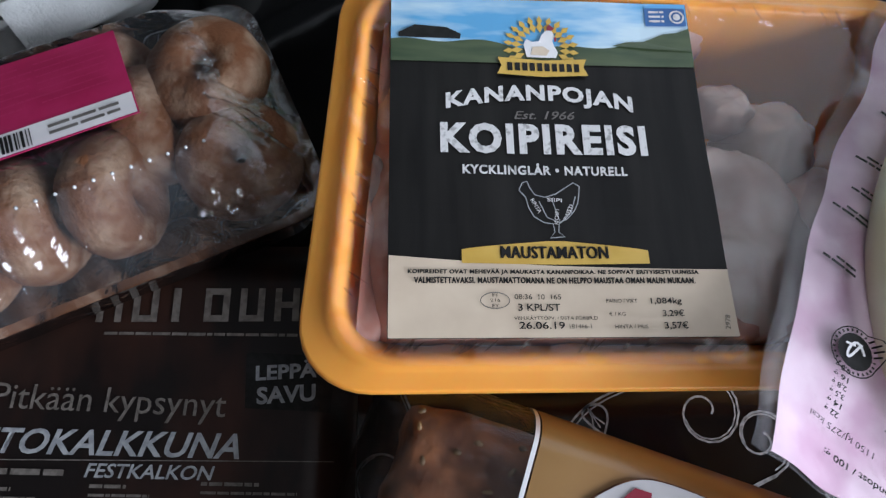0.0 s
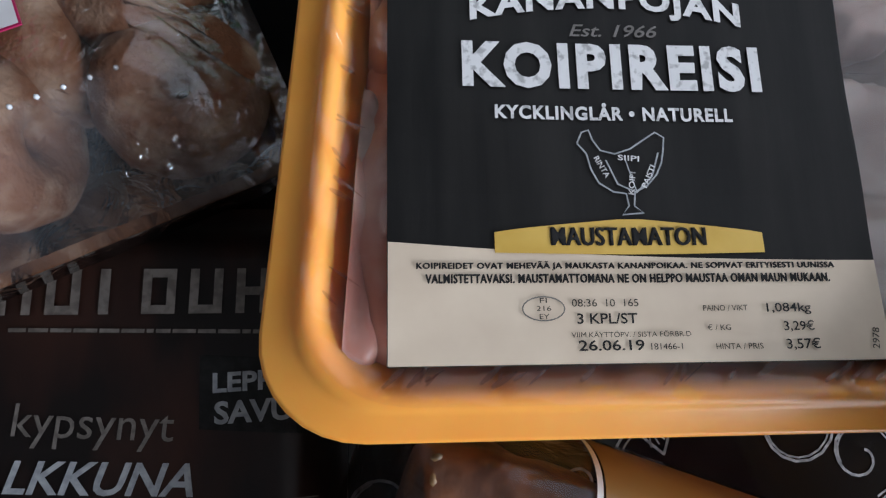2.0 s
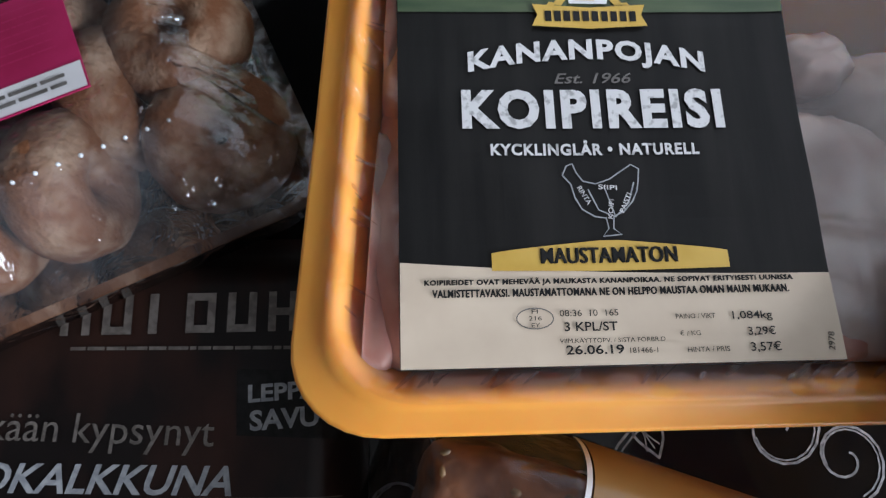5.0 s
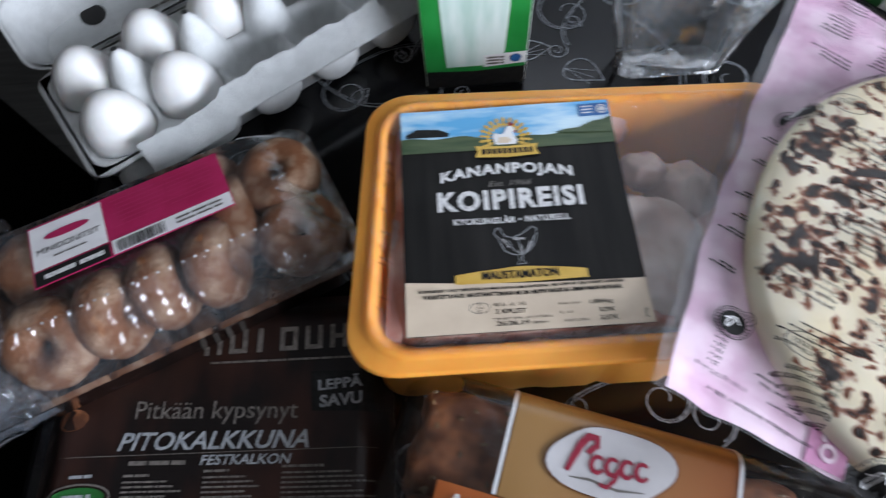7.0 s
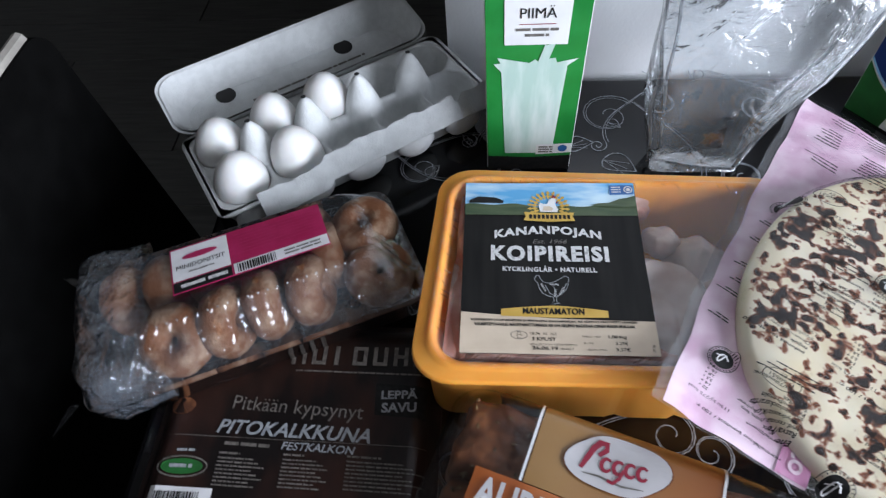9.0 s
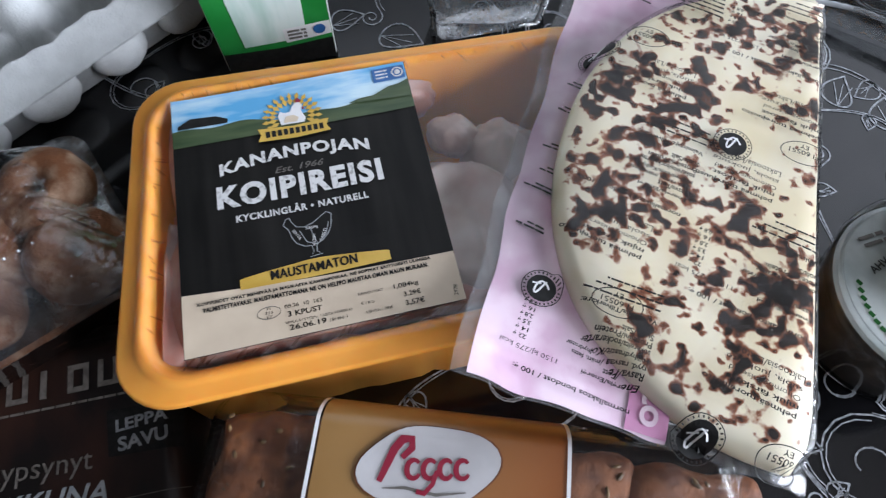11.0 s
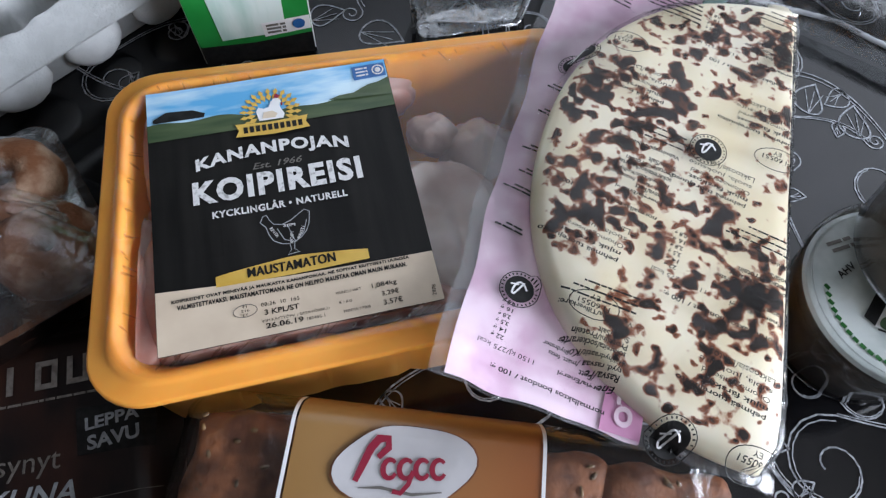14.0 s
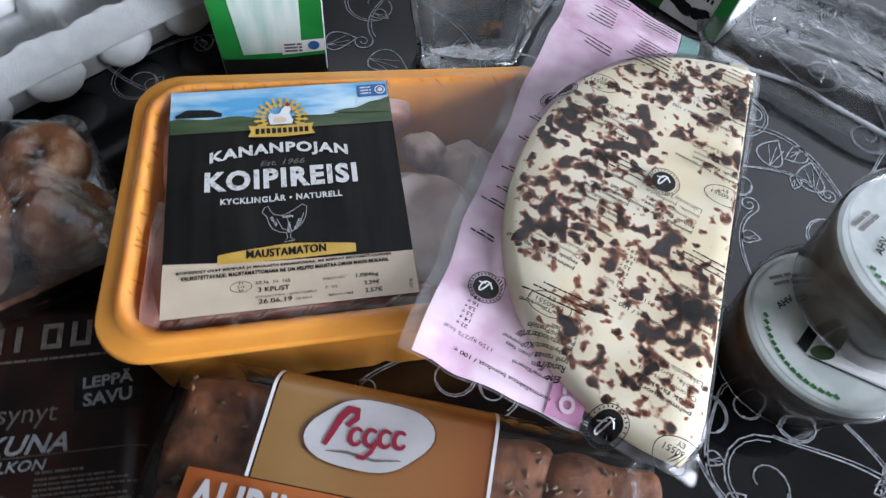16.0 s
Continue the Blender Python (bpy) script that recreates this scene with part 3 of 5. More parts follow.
# ---- chicken tray ----
TR_X0, TR_X1, TR_Y0, TR_Y1, RIM = -0.0365, 0.200, 0.0435, 0.2050, 0.072
tray = thing("chicken_tray", pose(0, 0, TABLE + 0.0005), "orange plastic tray of raw chicken leg quarters under clear film", "food tray")


def skew(x, y):
    """The tray is a little out of true: its near left corner reaches out, its far right one is drawn in."""
    u, v = (x - TR_X0) / (TR_X1 - TR_X0), (y - TR_Y0) / (TR_Y1 - TR_Y0)
    return x - 0.0120 * max(0.0, 1 - v) ** 1.1 * (1 - u) ** 2 - 0.0022 * (1 - u) ** 3, y - 0.0055 * u * v + 0.0045 * (1 - u) * v


def tray_loop(inset, z, r, rib=0.0):
    pts = rr(TR_X0 + inset, TR_X1 - inset, TR_Y0 + inset, TR_Y1 - inset, r * 0.8, 30, 8)
    if not rib:
        return [(*skew(x, y), z) for x, y in pts]
    out = []
    cx, cy = (TR_X0 + TR_X1) / 2, (TR_Y0 + TR_Y1) / 2
    for x, y in pts:
        s = x if min(abs(y - TR_Y0 - inset), abs(y - TR_Y1 + inset)) < 0.004 else y
        g = max(0.0, 1 - abs(((s + 0.0085) % 0.037) - 0.0185) / 0.0040)
        d = math.hypot(cx - x, cy - y)
        out.append((*skew(x + (cx - x) / d * rib * g, y + (cy - y) / d * rib * g), z))
    return out


part("tray_body", loft([tray_loop(0.0105, 0.0, 0.018, 0.003), tray_loop(0.0075, 0.003, 0.020, 0.0045), tray_loop(0.0062, RIM - 0.012, 0.025, 0.0045), tray_loop(0.0048, RIM - 0.0075, 0.026),
                        tray_loop(0.0022, RIM - 0.0072, 0.028), tray_loop(0.0006, RIM - 0.0085, 0.029), tray_loop(0.0, RIM - 0.0065, 0.029), tray_loop(0.0004, RIM - 0.003, 0.029), tray_loop(0.0012, RIM - 0.0027, 0.0285),
                        tray_loop(0.0058, RIM - 0.0023, 0.027), tray_loop(0.0070, RIM - 0.0012, 0.0262), tray_loop(0.0082, RIM - 0.0002, 0.026), tray_loop(0.0100, RIM, 0.025), tray_loop(0.0118, RIM - 0.0012, 0.024), tray_loop(0.0128, RIM - 0.004, 0.023),
                        tray_loop(0.0165, RIM - 0.014, 0.021, 0.003), tray_loop(0.0205, 0.005, 0.017, 0.003), tray_loop(0.024, 0.0025, 0.014)], cap0=True, cap1=True), M_TRAY, tray, smooth=True)


def film_z(x, y):
    u, v = (x - TR_X0) / (TR_X1 - TR_X0) * 2 - 1, (y - TR_Y0) / (TR_Y1 - TR_Y0) * 2 - 1
    return RIM + 0.0006 - 0.0022 * max(0, 1 - u * u) * max(0, 1 - v * v) + 0.0005 * noise.noise(Vector((x * 45, y * 45, 0)))


_bm, _lps = bmesh.new(), []
for _i in (0.0078, 0.0090, 0.0105, 0.0120, 0.0140, 0.0165, 0.020, 0.026, 0.036, 0.048, 0.060, 0.072):
    _lps.append([(x, y, _i) for x, y in rr(TR_X0 + _i, TR_X1 - _i, TR_Y0 + _i, TR_Y1 - _i, max(0.004, 0.027 - _i * 0.3), 60, 12)])
loft(_lps, _bm, cap1=True)
for _v in _bm.verts:
    _x, _y, _i = _v.co
    # pulled creases run slantwise in from the sealed edge and die out towards the middle
    _crease = noise.noise(Vector(((_x + _y * 0.6) * 210, (_y - _x * 0.6) * 60, 4.0))) * math.exp(-((_i - 0.0135) / 0.0075) ** 2)
    _dz = 0.0024 * _crease - 0.0016 * math.exp(-((_i - 0.014) / 0.003) ** 2)
    _v.co.z = film_z(_x, _y) + (_dz if _i < 0.0158 else min(_dz, -0.0002))
    _v.co.x, _v.co.y = skew(_x, _y)
part("sealing_film", _bm, M_FILM, tray, "clear shiny sealing film", smooth=True)

# narrow doubled folds that slant in from the sealed edge
_bm, _rf = bmesh.new(), random.Random(21)


def fold(x, y, dx, dy, w):
    pts = [skew(x + dx * k / 5, y + dy * k / 5) for k in range(6)]
    ribbon(pts, lambda t: w * (0.25 + math.sin(math.pi * min(0.98, t + 0.1))), lambda px, py: film_z(px, py), 0.0005, _bm)


for _i in range(34):
    _k, _s, _w = _rf.uniform(0.25, 1.3), _rf.uniform(0.2, 1.0), _rf.uniform(0.0003, 0.0013)
    fold(TR_X0 + 0.020 + 0.205 * _rf.random(), TR_Y0 + 0.0115 + _rf.uniform(0, 0.002), 0.0080 * _k * _s, 0.0050 * _k, _w)
for _i in range(18):
    _k, _s, _w = _rf.uniform(0.25, 1.2), _rf.uniform(0.2, 1.0), _rf.uniform(0.0003, 0.0011)
    fold(TR_X0 + 0.0115 + _rf.uniform(0, 0.002), TR_Y0 + 0.025 + 0.120 * _rf.random(), 0.0055 * _k, -0.0075 * _k * _s, _w)
    fold(TR_X0 + 0.020 + 0.205 * _rf.random(), TR_Y1 - 0.0115, 0.0050 * _k * _s, -0.0080 * _k, _w)
tagged(part("film_folds", _bm, M_FOLD, tray), kind="stuff")

LX, LY = -0.0200, 0.0600      # lower left corner of the label


def lab_z(x, y):
    return film_z(LX + x, LY + y) + 0.0005


label = part("paper_label", grid_patch(0, 0.1155, 0, 0.132, lab_z, 0.0, 20), M_BLACKPRINT, tray, "black, cream and sky-blue printed label")
label.location = (LX, LY, 0)
part("cream_band", sheet(lambda u, v: (lambda x, y: (x, y, lab_z(x, y) + 0.0002))(0.0002 + 0.1152 * u, 0.0002 + (0.0233 + 0.0045 * (1 - u) ** 2) * v), 24, 8), M_CREAM, label)
part("sky_band", grid_patch(0.0002, 0.1152, 0.110, 0.1318, lab_z, 0.0003, 12), M_SKY, label)
part("field_band", sheet(lambda u, v: (lambda x, y: (x, y, lab_z(x, y) + 0.0004))(0.0002 + 0.1152 * u, 0.1035 + (0.0085 + 0.0012 * math.sin(u * 9) + 0.0010 * math.sin(u * 23 + 1)) * v), 40, 6), M_FIELD, label)
part("hut_print", flat([(0.003, 0.1135), (0.026, 0.1135), (0.0265, 0.1158), (0.021, 0.1185), (0.009, 0.1190), (0.003, 0.1155)], lab_z, 0.0007), M_INK, label)
part("trees_print", flat([(0.084, 0.112), (0.1152, 0.110), (0.1152, 0.1205), (0.110, 0.1185), (0.105, 0.1180), (0.097, 0.1145), (0.090, 0.1140)], lab_z, 0.0007), M_FIELD, label)
part("origin_mark", flat(rr(0.0985, 0.1145, 0.1215, 0.1295, 0.0006, 2, 2), lab_z, 0.0007), M_BLUEPRINT, label)
bars([(0.1000, 0.1272, 0.006, 0.0009), (0.1000, 0.1252, 0.006, 0.0009), (0.1000, 0.1232, 0.006, 0.0009)], M_WHITEPRINT, label, lab_z, 0.0009)
_bm = bmesh.new()
ribbon([(0.1110 + 0.0026 * math.cos(a * 0.3), 0.1255 + 0.0026 * math.sin(a * 0.3)) for a in range(22)], 0.0008, lab_z, 0.0009, _bm)
flat([(0.1110 + 0.0015 * math.cos(a * 0.63), 0.1255 + 0.0015 * math.sin(a * 0.63)) for a in range(10)], lab_z, 0.0009, _bm)
part("origin_ring", _bm, M_WHITEPRINT, label)
# farm emblem: a wreath of gold petals round a pale bird-like oval over a yellow ribbon
_bm = bmesh.new()
for _i in range(15):
    _a = radians(-25 + 230 * _i / 14)
    for _r, _l in ((0.0095, 0.0048), (0.0125, 0.0042)):
        flat([(0.0567 + _r * math.cos(_a) + _l * 0.5 * (math.cos(_a) * p - math.sin(_a) * q), 0.1105 + _r * 0.95 * math.sin(_a) + _l * 0.5 * (math.sin(_a) * p + math.cos(_a) * q)) for p, q in ((-1, 0), (0, -0.55), (1, 0), (0, 0.55))], lab_z, 0.0008 + 0.0001 * (_r > 0.01), _bm)
part("wreath_print", _bm, M_YELLOW, label)
part("bird_print", flat([(0.0505, 0.1085), (0.0510, 0.1060), (0.0622, 0.1060), (0.0630, 0.1085), (0.0618, 0.1112), (0.0612, 0.1135), (0.0622, 0.1155), (0.0612, 0.1178), (0.0590, 0.1180), (0.0573, 0.1162), (0.0560, 0.1132), (0.0535, 0.1128), (0.0512, 0.1140), (0.0500, 0.1115)], lab_z, 0.0010), M_LABELWHITE, label)
part("wing_print", flat([(0.0525, 0.1070), (0.0585, 0.1068), (0.0598, 0.1090), (0.0575, 0.1108), (0.0535, 0.1105)], lab_z, 0.0012), M_CREAM, label)
part("comb_print", flat([(0.0592, 0.1180), (0.0612, 0.1177), (0.0622, 0.1190), (0.0612, 0.1196), (0.0604, 0.1204), (0.0594, 0.1196)], lab_z, 0.0012), M_CRIMSON, label)
part("wattle_print", flat([(0.0618, 0.1148), (0.0628, 0.1150), (0.0627, 0.1132), (0.0619, 0.1130)], lab_z, 0.0012), M_CRIMSON, label)
part("ribbon_print", flat([(0.0395, 0.0985), (0.0567, 0.0975), (0.0738, 0.0985), (0.0722, 0.1020), (0.0735, 0.1055), (0.0567, 0.1045), (0.0398, 0.1055), (0.0412, 0.1020)], lab_z, 0.0013), M_YELLOW, label)
bars([(0.0434 + 0.0028 * k, 0.0998, 0.0019, 0.0034) for k in range(10)], M_INK, label, lab_z, 0.0015, name="brand_bar")
lettering("KANANPOJAN", 0.0550, 0.0862, 0.0695, 0.0084, M_WHITEPRINT, label, lab_z, 0.0006, space=1.13, bold=0.04, arch=0.0042, anchor="m")
lettering("Est. 1966", 0.0450, 0.0803, 0.0225, 0.0034, M_GREYPRINT, label, lab_z, 0.0006, slant=0.3, bold=0.01)
lettering("KOIPIREISI", 0.0180, 0.0660, 0.0752, 0.0125, M_WHITEPRINT, label, lab_z, 0.0006, space=1.16, bold=0.045)
lettering("KYCKLINGL\u00c5R \u2022 NATURELL", 0.0256, 0.0580, 0.0590, 0.0046, M_WHITEPRINT, label, lab_z, 0.0006, space=1.13, bold=0.035)
HEN = [(0.0, 0.82), (0.06, 0.95), (0.14, 0.98), (0.18, 0.86), (0.26, 0.74), (0.42, 0.70), (0.60, 0.76), (0.78, 0.88), (0.90, 0.96), (1.0, 0.90), (0.98, 0.74), (0.95, 0.60), (0.88, 0.46), (0.76, 0.33), (0.62, 0.26), (0.60, 0.10), (0.70, 0.02), (0.46, 0.0), (0.54, 0.10), (0.52, 0.24), (0.38, 0.26), (0.22, 0.36), (0.14, 0.52), (0.10, 0.70), (0.0, 0.82)]
_bm = bmesh.new()
ribbon([(0.0452 + 0.0215 * x, 0.0345 + 0.0215 * y) for x, y in HEN], 0.0004, lab_z, 0.0006, _bm)
ribbon([(0.0520, 0.0480), (0.0545, 0.0420), (0.0590, 0.0400), (0.0630, 0.0440), (0.0650, 0.0500)], 0.0004, lab_z, 0.0006, _bm)
ribbon([(0.0590, 0.0400), (0.0565, 0.0490)], 0.0003, lab_z, 0.0006, _bm)
part("hen_outline", _bm, M_TURKEYTEXT, label)
for _t, _x, _y, _w, _r in (("SIIPI", 0.0547, 0.0478, 0.0052, -4), ("RINTA", 0.0488, 0.0482, 0.0056, -62), ("KOIPI", 0.0580, 0.0392, 0.0056, 82), ("PAISTI", 0.0612, 0.0408, 0.0060, 64)):
    lettering(_t, _x, _y, _w, 0.0014, M_WHITEPRINT, label, lab_z, 0.0012, rot=_r, bold=0.01, name="hen_word")
lettering("08:36  10  165", 0.0415, 0.0129, 0.0155, 0.0017, M_INK, label, lab_z, 0.0006, name="stamp")
lettering("181466-1", 0.0590, 0.0031, 0.0072, 0.0014, M_INK, label, lab_z, 0.0006, name="stamp")
lettering("2978", 0.1125, 0.0026, 0.0048, 0.0016, M_INK, label, lab_z, 0.0006, rot=82, name="stamp")
for _t, _x, _y, _w in (("FI", 0.0342, 0.0138, 0.0016), ("216", 0.0334, 0.0120, 0.0033), ("EY", 0.0340, 0.0102, 0.0022)):
    lettering(_t, _x, _y, _w, 0.0011, M_INK, label, lab_z, 0.0006, name="stamp")
part("plate_print", sheet(lambda u, v: (lambda x, y: (x, y, lab_z(x, y) + 0.0005))(0.0245 + 0.064 * u, 0.0254 - 0.0004 * math.sin(math.pi * u) + (0.0048 + 0.0036 * min(1.0, 2.2 * (0.5 - abs(u - 0.5))) ** 0.8) * v), 24, 6), M_YELLOW, label)
for _k in range(3):
    lettering("MAUSTAMATON", 0.0375 + 0.0002 * _k, 0.0270, 0.0366, 0.0044, M_INK, label, lab_z, 0.0007 + 0.0001 * _k, space=1.06, bold=0.008)
lettering("KOIPIREIDET OVAT MEHEV\u00c4\u00c4 JA MAUKASTA KANANPOIKAA. NE SOPIVAT ERITYISESTI UUNISSA", 0.0065, 0.0212, 0.0983, 0.0021, M_INK, label, lab_z, 0.0006, space=1.10, bold=0.022)
lettering("KOIPIREIDET OVAT MEHEV\u00c4\u00c4 JA MAUKASTA KANANPOIKAA. NE SOPIVAT ERITYISESTI UUNISSA", 0.00664, 0.02126, 0.0983, 0.0021, M_INK, label, lab_z, 0.0007, space=1.10, bold=0.022)
lettering("VALMISTETTAVAKSI. MAUSTAMATTOMANA NE ON HELPPO MAUSTAA OMAN MAUN MUKAAN.", 0.0085, 0.0183, 0.0947, 0.0021, M_INK, label, lab_z, 0.0006, space=1.10, bold=0.022)
lettering("VALMISTETTAVAKSI. MAUSTAMATTOMANA NE ON HELPPO MAUSTAA OMAN MAUN MUKAAN.", 0.00864, 0.01836, 0.0947, 0.0021, M_INK, label, lab_z, 0.0007, space=1.10, bold=0.022)
lettering("3 KPL/ST", 0.0425, 0.0090, 0.0140, 0.0024, M_INK, label, lab_z, 0.0006, bold=0.015)
lettering("26.06.19", 0.0425, 0.0030, 0.0150, 0.0024, M_INK, label, lab_z, 0.0006, bold=0.015)
lettering("1,084kg", 0.0870, 0.0107, 0.0105, 0.0027, M_INK, label, lab_z, 0.0006, bold=0.01)
lettering("3,29\u20ac", 0.0905, 0.0067, 0.0072, 0.0026, M_INK, label, lab_z, 0.0006, bold=0.01)
lettering("3,57\u20ac", 0.0905, 0.0025, 0.0080, 0.0028, M_INK, label, lab_z, 0.0006, bold=0.01)
lettering("VIIM.K\u00c4YTT\u00d6PV. / SISTA F\u00d6RBR.D", 0.0410, 0.0060, 0.0275, 0.0014, M_INK, label, lab_z, 0.0006)
lettering("PAINO / VIKT", 0.0720, 0.0117, 0.0105, 0.0013, M_INK, label, lab_z, 0.0006)
lettering("\u20ac / KG", 0.0725, 0.0073, 0.0055, 0.0013, M_INK, label, lab_z, 0.0006)
lettering("HINTA / PRIS", 0.0740, 0.0030, 0.0110, 0.0013, M_INK, label, lab_z, 0.0006)
_bm = bmesh.new()
ribbon([(0.0350 + 0.0048 * math.cos(a * 0.3), 0.0125 + 0.0027 * math.sin(a * 0.3)) for a in range(22)], 0.0003, lab_z, 0.0006, _bm)
part("oval_mark", _bm, M_GREYPRINT, label)


# raw chicken under the film
for _c, _sz, _sd, _m, _r in (((0.112, 0.098, 0.043), (0.030, 0.048, 0.025), 1.0, M_SKIN, 14), ((0.113, 0.157, 0.047), (0.013, 0.010, 0.012), 2.0, M_SKIN, -20), ((0.136, 0.147, 0.034), (0.020, 0.020, 0.022), 3.3, M_SKIN, 25), ((0.143, 0.098, 0.038), (0.020, 0.036, 0.024), 7.0, M_FLESH, -12),
                             ((0.060, 0.110, 0.036), (0.034, 0.050, 0.026), 4.1, M_FLESH, -10), ((-0.006, 0.100, 0.043), (0.021, 0.048, 0.023), 5.2, M_FLESH, 3), ((-0.008, 0.155, 0.042), (0.016, 0.030, 0.022), 6.0, M_FLESH, -8), ((-0.021, 0.115, 0.050), (0.007, 0.016, 0.014), 9.0, M_SKIN, 0), ((0.135, 0.066, 0.036), (0.034, 0.012, 0.024), 11.0, M_FLESH, -4),
                             ((0.050, 0.064, 0.043), (0.074, 0.012, 0.026), 8.0, M_FLESH, 1), ((-0.022, 0.085, 0.045), (0.010, 0.040, 0.024), 12.0, M_FLESH, 4), ((-0.019, 0.165, 0.044), (0.010, 0.024, 0.022), 13.0, M_FLESH, -4), ((0.050, 0.187, 0.043), (0.060, 0.010, 0.022), 14.0, M_FLESH, 0)):
    _bm = blob((_c[0], _c[1], _c[2] + 0.006), _sz, _sd, 0.16, 1.8, 64, _r)
    for _v in _bm.verts:
        _top = film_z(_v.co.x, _v.co.y) - 0.0025 + 0.002 * noise.noise(_v.co * 70)
        if _v.co.z > _top - 0.006:
            _v.co.z = _top - 0.006 * math.exp(-(_v.co.z - _top + 0.006) / 0.006)
        if _m is M_SKIN:
            _q = noise.noise(Vector((_v.co.x * 48 + _v.co.y * 20, _v.co.y * 26 - _v.co.x * 12, 2.0)))
            _v.co.z -= 0.0016 * max(0.0, 1 - abs(_q) / 0.20) ** 1.4
            _v.co.z -= 0.0085 * math.exp(-((_v.co.x - 0.101 - 0.15 * (_v.co.y - 0.117)) / 0.0085) ** 2 - ((_v.co.y - 0.117) / 0.014) ** 2)
    for _v in _bm.verts:
        _in = 0.0245 - 0.13 * max(0.0, min(0.058, _v.co.z))
        _v.co.x, _v.co.y = min(max(_v.co.x, TR_X0 + _in), TR_X1 - _in), min(max(_v.co.y, TR_Y0 + _in), TR_Y1 - _in)
        _v.co.x, _v.co.y = skew(_v.co.x, _v.co.y)
        _v.co.z = max(_v.co.z, 0.006)
    part("chicken_piece", _bm, _m, tray, "raw pale pink chicken with skin", smooth=True)

# ---- smoked turkey pack ----
turkey = thing("turkey_pack", pose(-0.129, 0.030, TABLE + 0.0005), "flat vacuum pack of smoked turkey, dark brown print", "meat pack")
TKX0, TKX1, TKY0, TKY1 = -0.096, 0.095, -0.085, 0.085


def tk_z(x, y):
    e = min(x - TKX0, TKX1 - x, y - TKY0, TKY1 - y)
    return 0.0015 + 0.0115 * min(1.0, max(0.0, (e - 0.004) / 0.012)) ** 0.6 + 0.0007 * noise.noise(Vector((x * 30, y * 30, 3)))


part("sleeve", sheet(lambda u, v: (TKX0 + (TKX1 - TKX0) * u, TKY0 + (TKY1 - TKY0) * v, tk_z(TKX0 + (TKX1 - TKX0) * u, TKY0 + (TKY1 - TKY0) * v)), 48, 42), M_TURKEY, turkey, smooth=True)
part("base_film", box(TKX0, TKX1, TKY0, TKY1, 0, 0.0012), M_TURKEY, turkey)


def tk(x, y):
    return x + 0.129, y - 0.030


_x, _y = tk(-0.173, 0.0425)
lettering("Pitk\u00e4\u00e4n kypsynyt", _x, _y, 0.0885, 0.0125, M_TURKEYTEXT2, turkey, tk_z, 0.0006, rot=-3.2)
_x, _y = tk(-0.1795, 0.0292)
lettering("PITOKALKKUNA", _x, _y, 0.1020, 0.0095, M_TURKEYTEXT, turkey, tk_z, 0.0006, slant=0.25, bold=0.02, rot=-2.4)
_x, _y = tk(-0.1345, 0.0195)
lettering("FESTKALKON", _x, _y, 0.0480, 0.0052, M_TURKEYTEXT, turkey, tk_z, 0.0006, slant=0.2, bold=0.015, rot=-2.4)
_x, _y = tk(-0.172, 0.0215)
bars([(_x, _y, 0.030, 0.0022)], M_TURKEYTEXT2, turkey, tk_z, 0.0006, rot=-2.4)
_bm = bmesh.new()
ribbon([tk(-0.211 + 0.169 * i / 20, 0.0275 - 0.004 * i / 20) for i in range(21)], 0.0004, tk_z, 0.0006, _bm)
part("rule_line", _bm, M_TURKEYTEXT2, turkey)
part("smoke_badge", quad_patch([tk(-0.078, 0.066), tk(-0.077, 0.044), tk(-0.044, 0.042), tk(-0.043, 0.064)], tk_z, 0.0005), M_INK, turkey)
_x, _y = tk(-0.0735, 0.0545)
lettering("LEPP\u00c4", _x, _y, 0.0240, 0.0072, M_TURKEYTEXT, turkey, tk_z, 0.0009, bold=0.03, rot=3)
_x, _y = tk(-0.0725, 0.0452)
lettering("SAVU", _x, _y, 0.0230, 0.0068, M_TURKEYTEXT, turkey, tk_z, 0.0009, bold=0.03, rot=3)
# brand strip as plain upright blocks
_bm = bmesh.new()
for _i, _kind in enumerate("nuIOuHOI"):
    _bx, _q = -0.139 + _i * 0.0142, 0.0027
    _w = 0.0060 if _kind == "I" else 0.0100
    _strokes = [(0, _q, 0, 0.0140)] if _kind != "I" else [(0.0015, 0.0045, 0, 0.0140)]
    if _kind != "I":
        _strokes.append((_w - _q, _w, 0, 0.0140))
    if _kind in "uO":
        _strokes.append((_q, _w - _q, 0, _q))
    if _kind in "nO":
        _strokes.append((_q, _w - _q, 0.0140 - _q, 0.0140))
    if _kind == "H":
        _strokes.append((_q, _w - _q, 0.0056, 0.0082))
    for _a0, _a1, _b0, _b1 in _strokes:
        flat([tk(_bx + _a0, 0.0785 + _b0), tk(_bx + _a1, 0.0785 + _b0), tk(_bx + _a1, 0.0785 + _b1), tk(_bx + _a0, 0.0785 + _b1)], tk_z, 0.0010, _bm)
tagged(part("brand_block", _bm, M_TURKEYTEXT2, turkey), kind="stuff")
bars([(*tk(-0.135, 0.0735), 0.095, 0.0012)], M_TURKEYTEXT2, turkey, tk_z, 0.0006, rot=-1)
_rows = []
for _cx, _w in ((-0.174, 0.031), (-0.132, 0.030), (-0.091, 0.048)):
    _rows.append((*tk(_cx, 0.0158), _w * 0.45, 0.0013))
    for _k in range(8):
        _rows.append((*tk(_cx, 0.0128 - _k * 0.0024), _w * (0.75 + 0.25 * ((_k * 7) % 3) / 2), 0.0010))
bars(_rows, M_TURKEYTEXT2, turkey, tk_z, 0.0006, rot=-2)
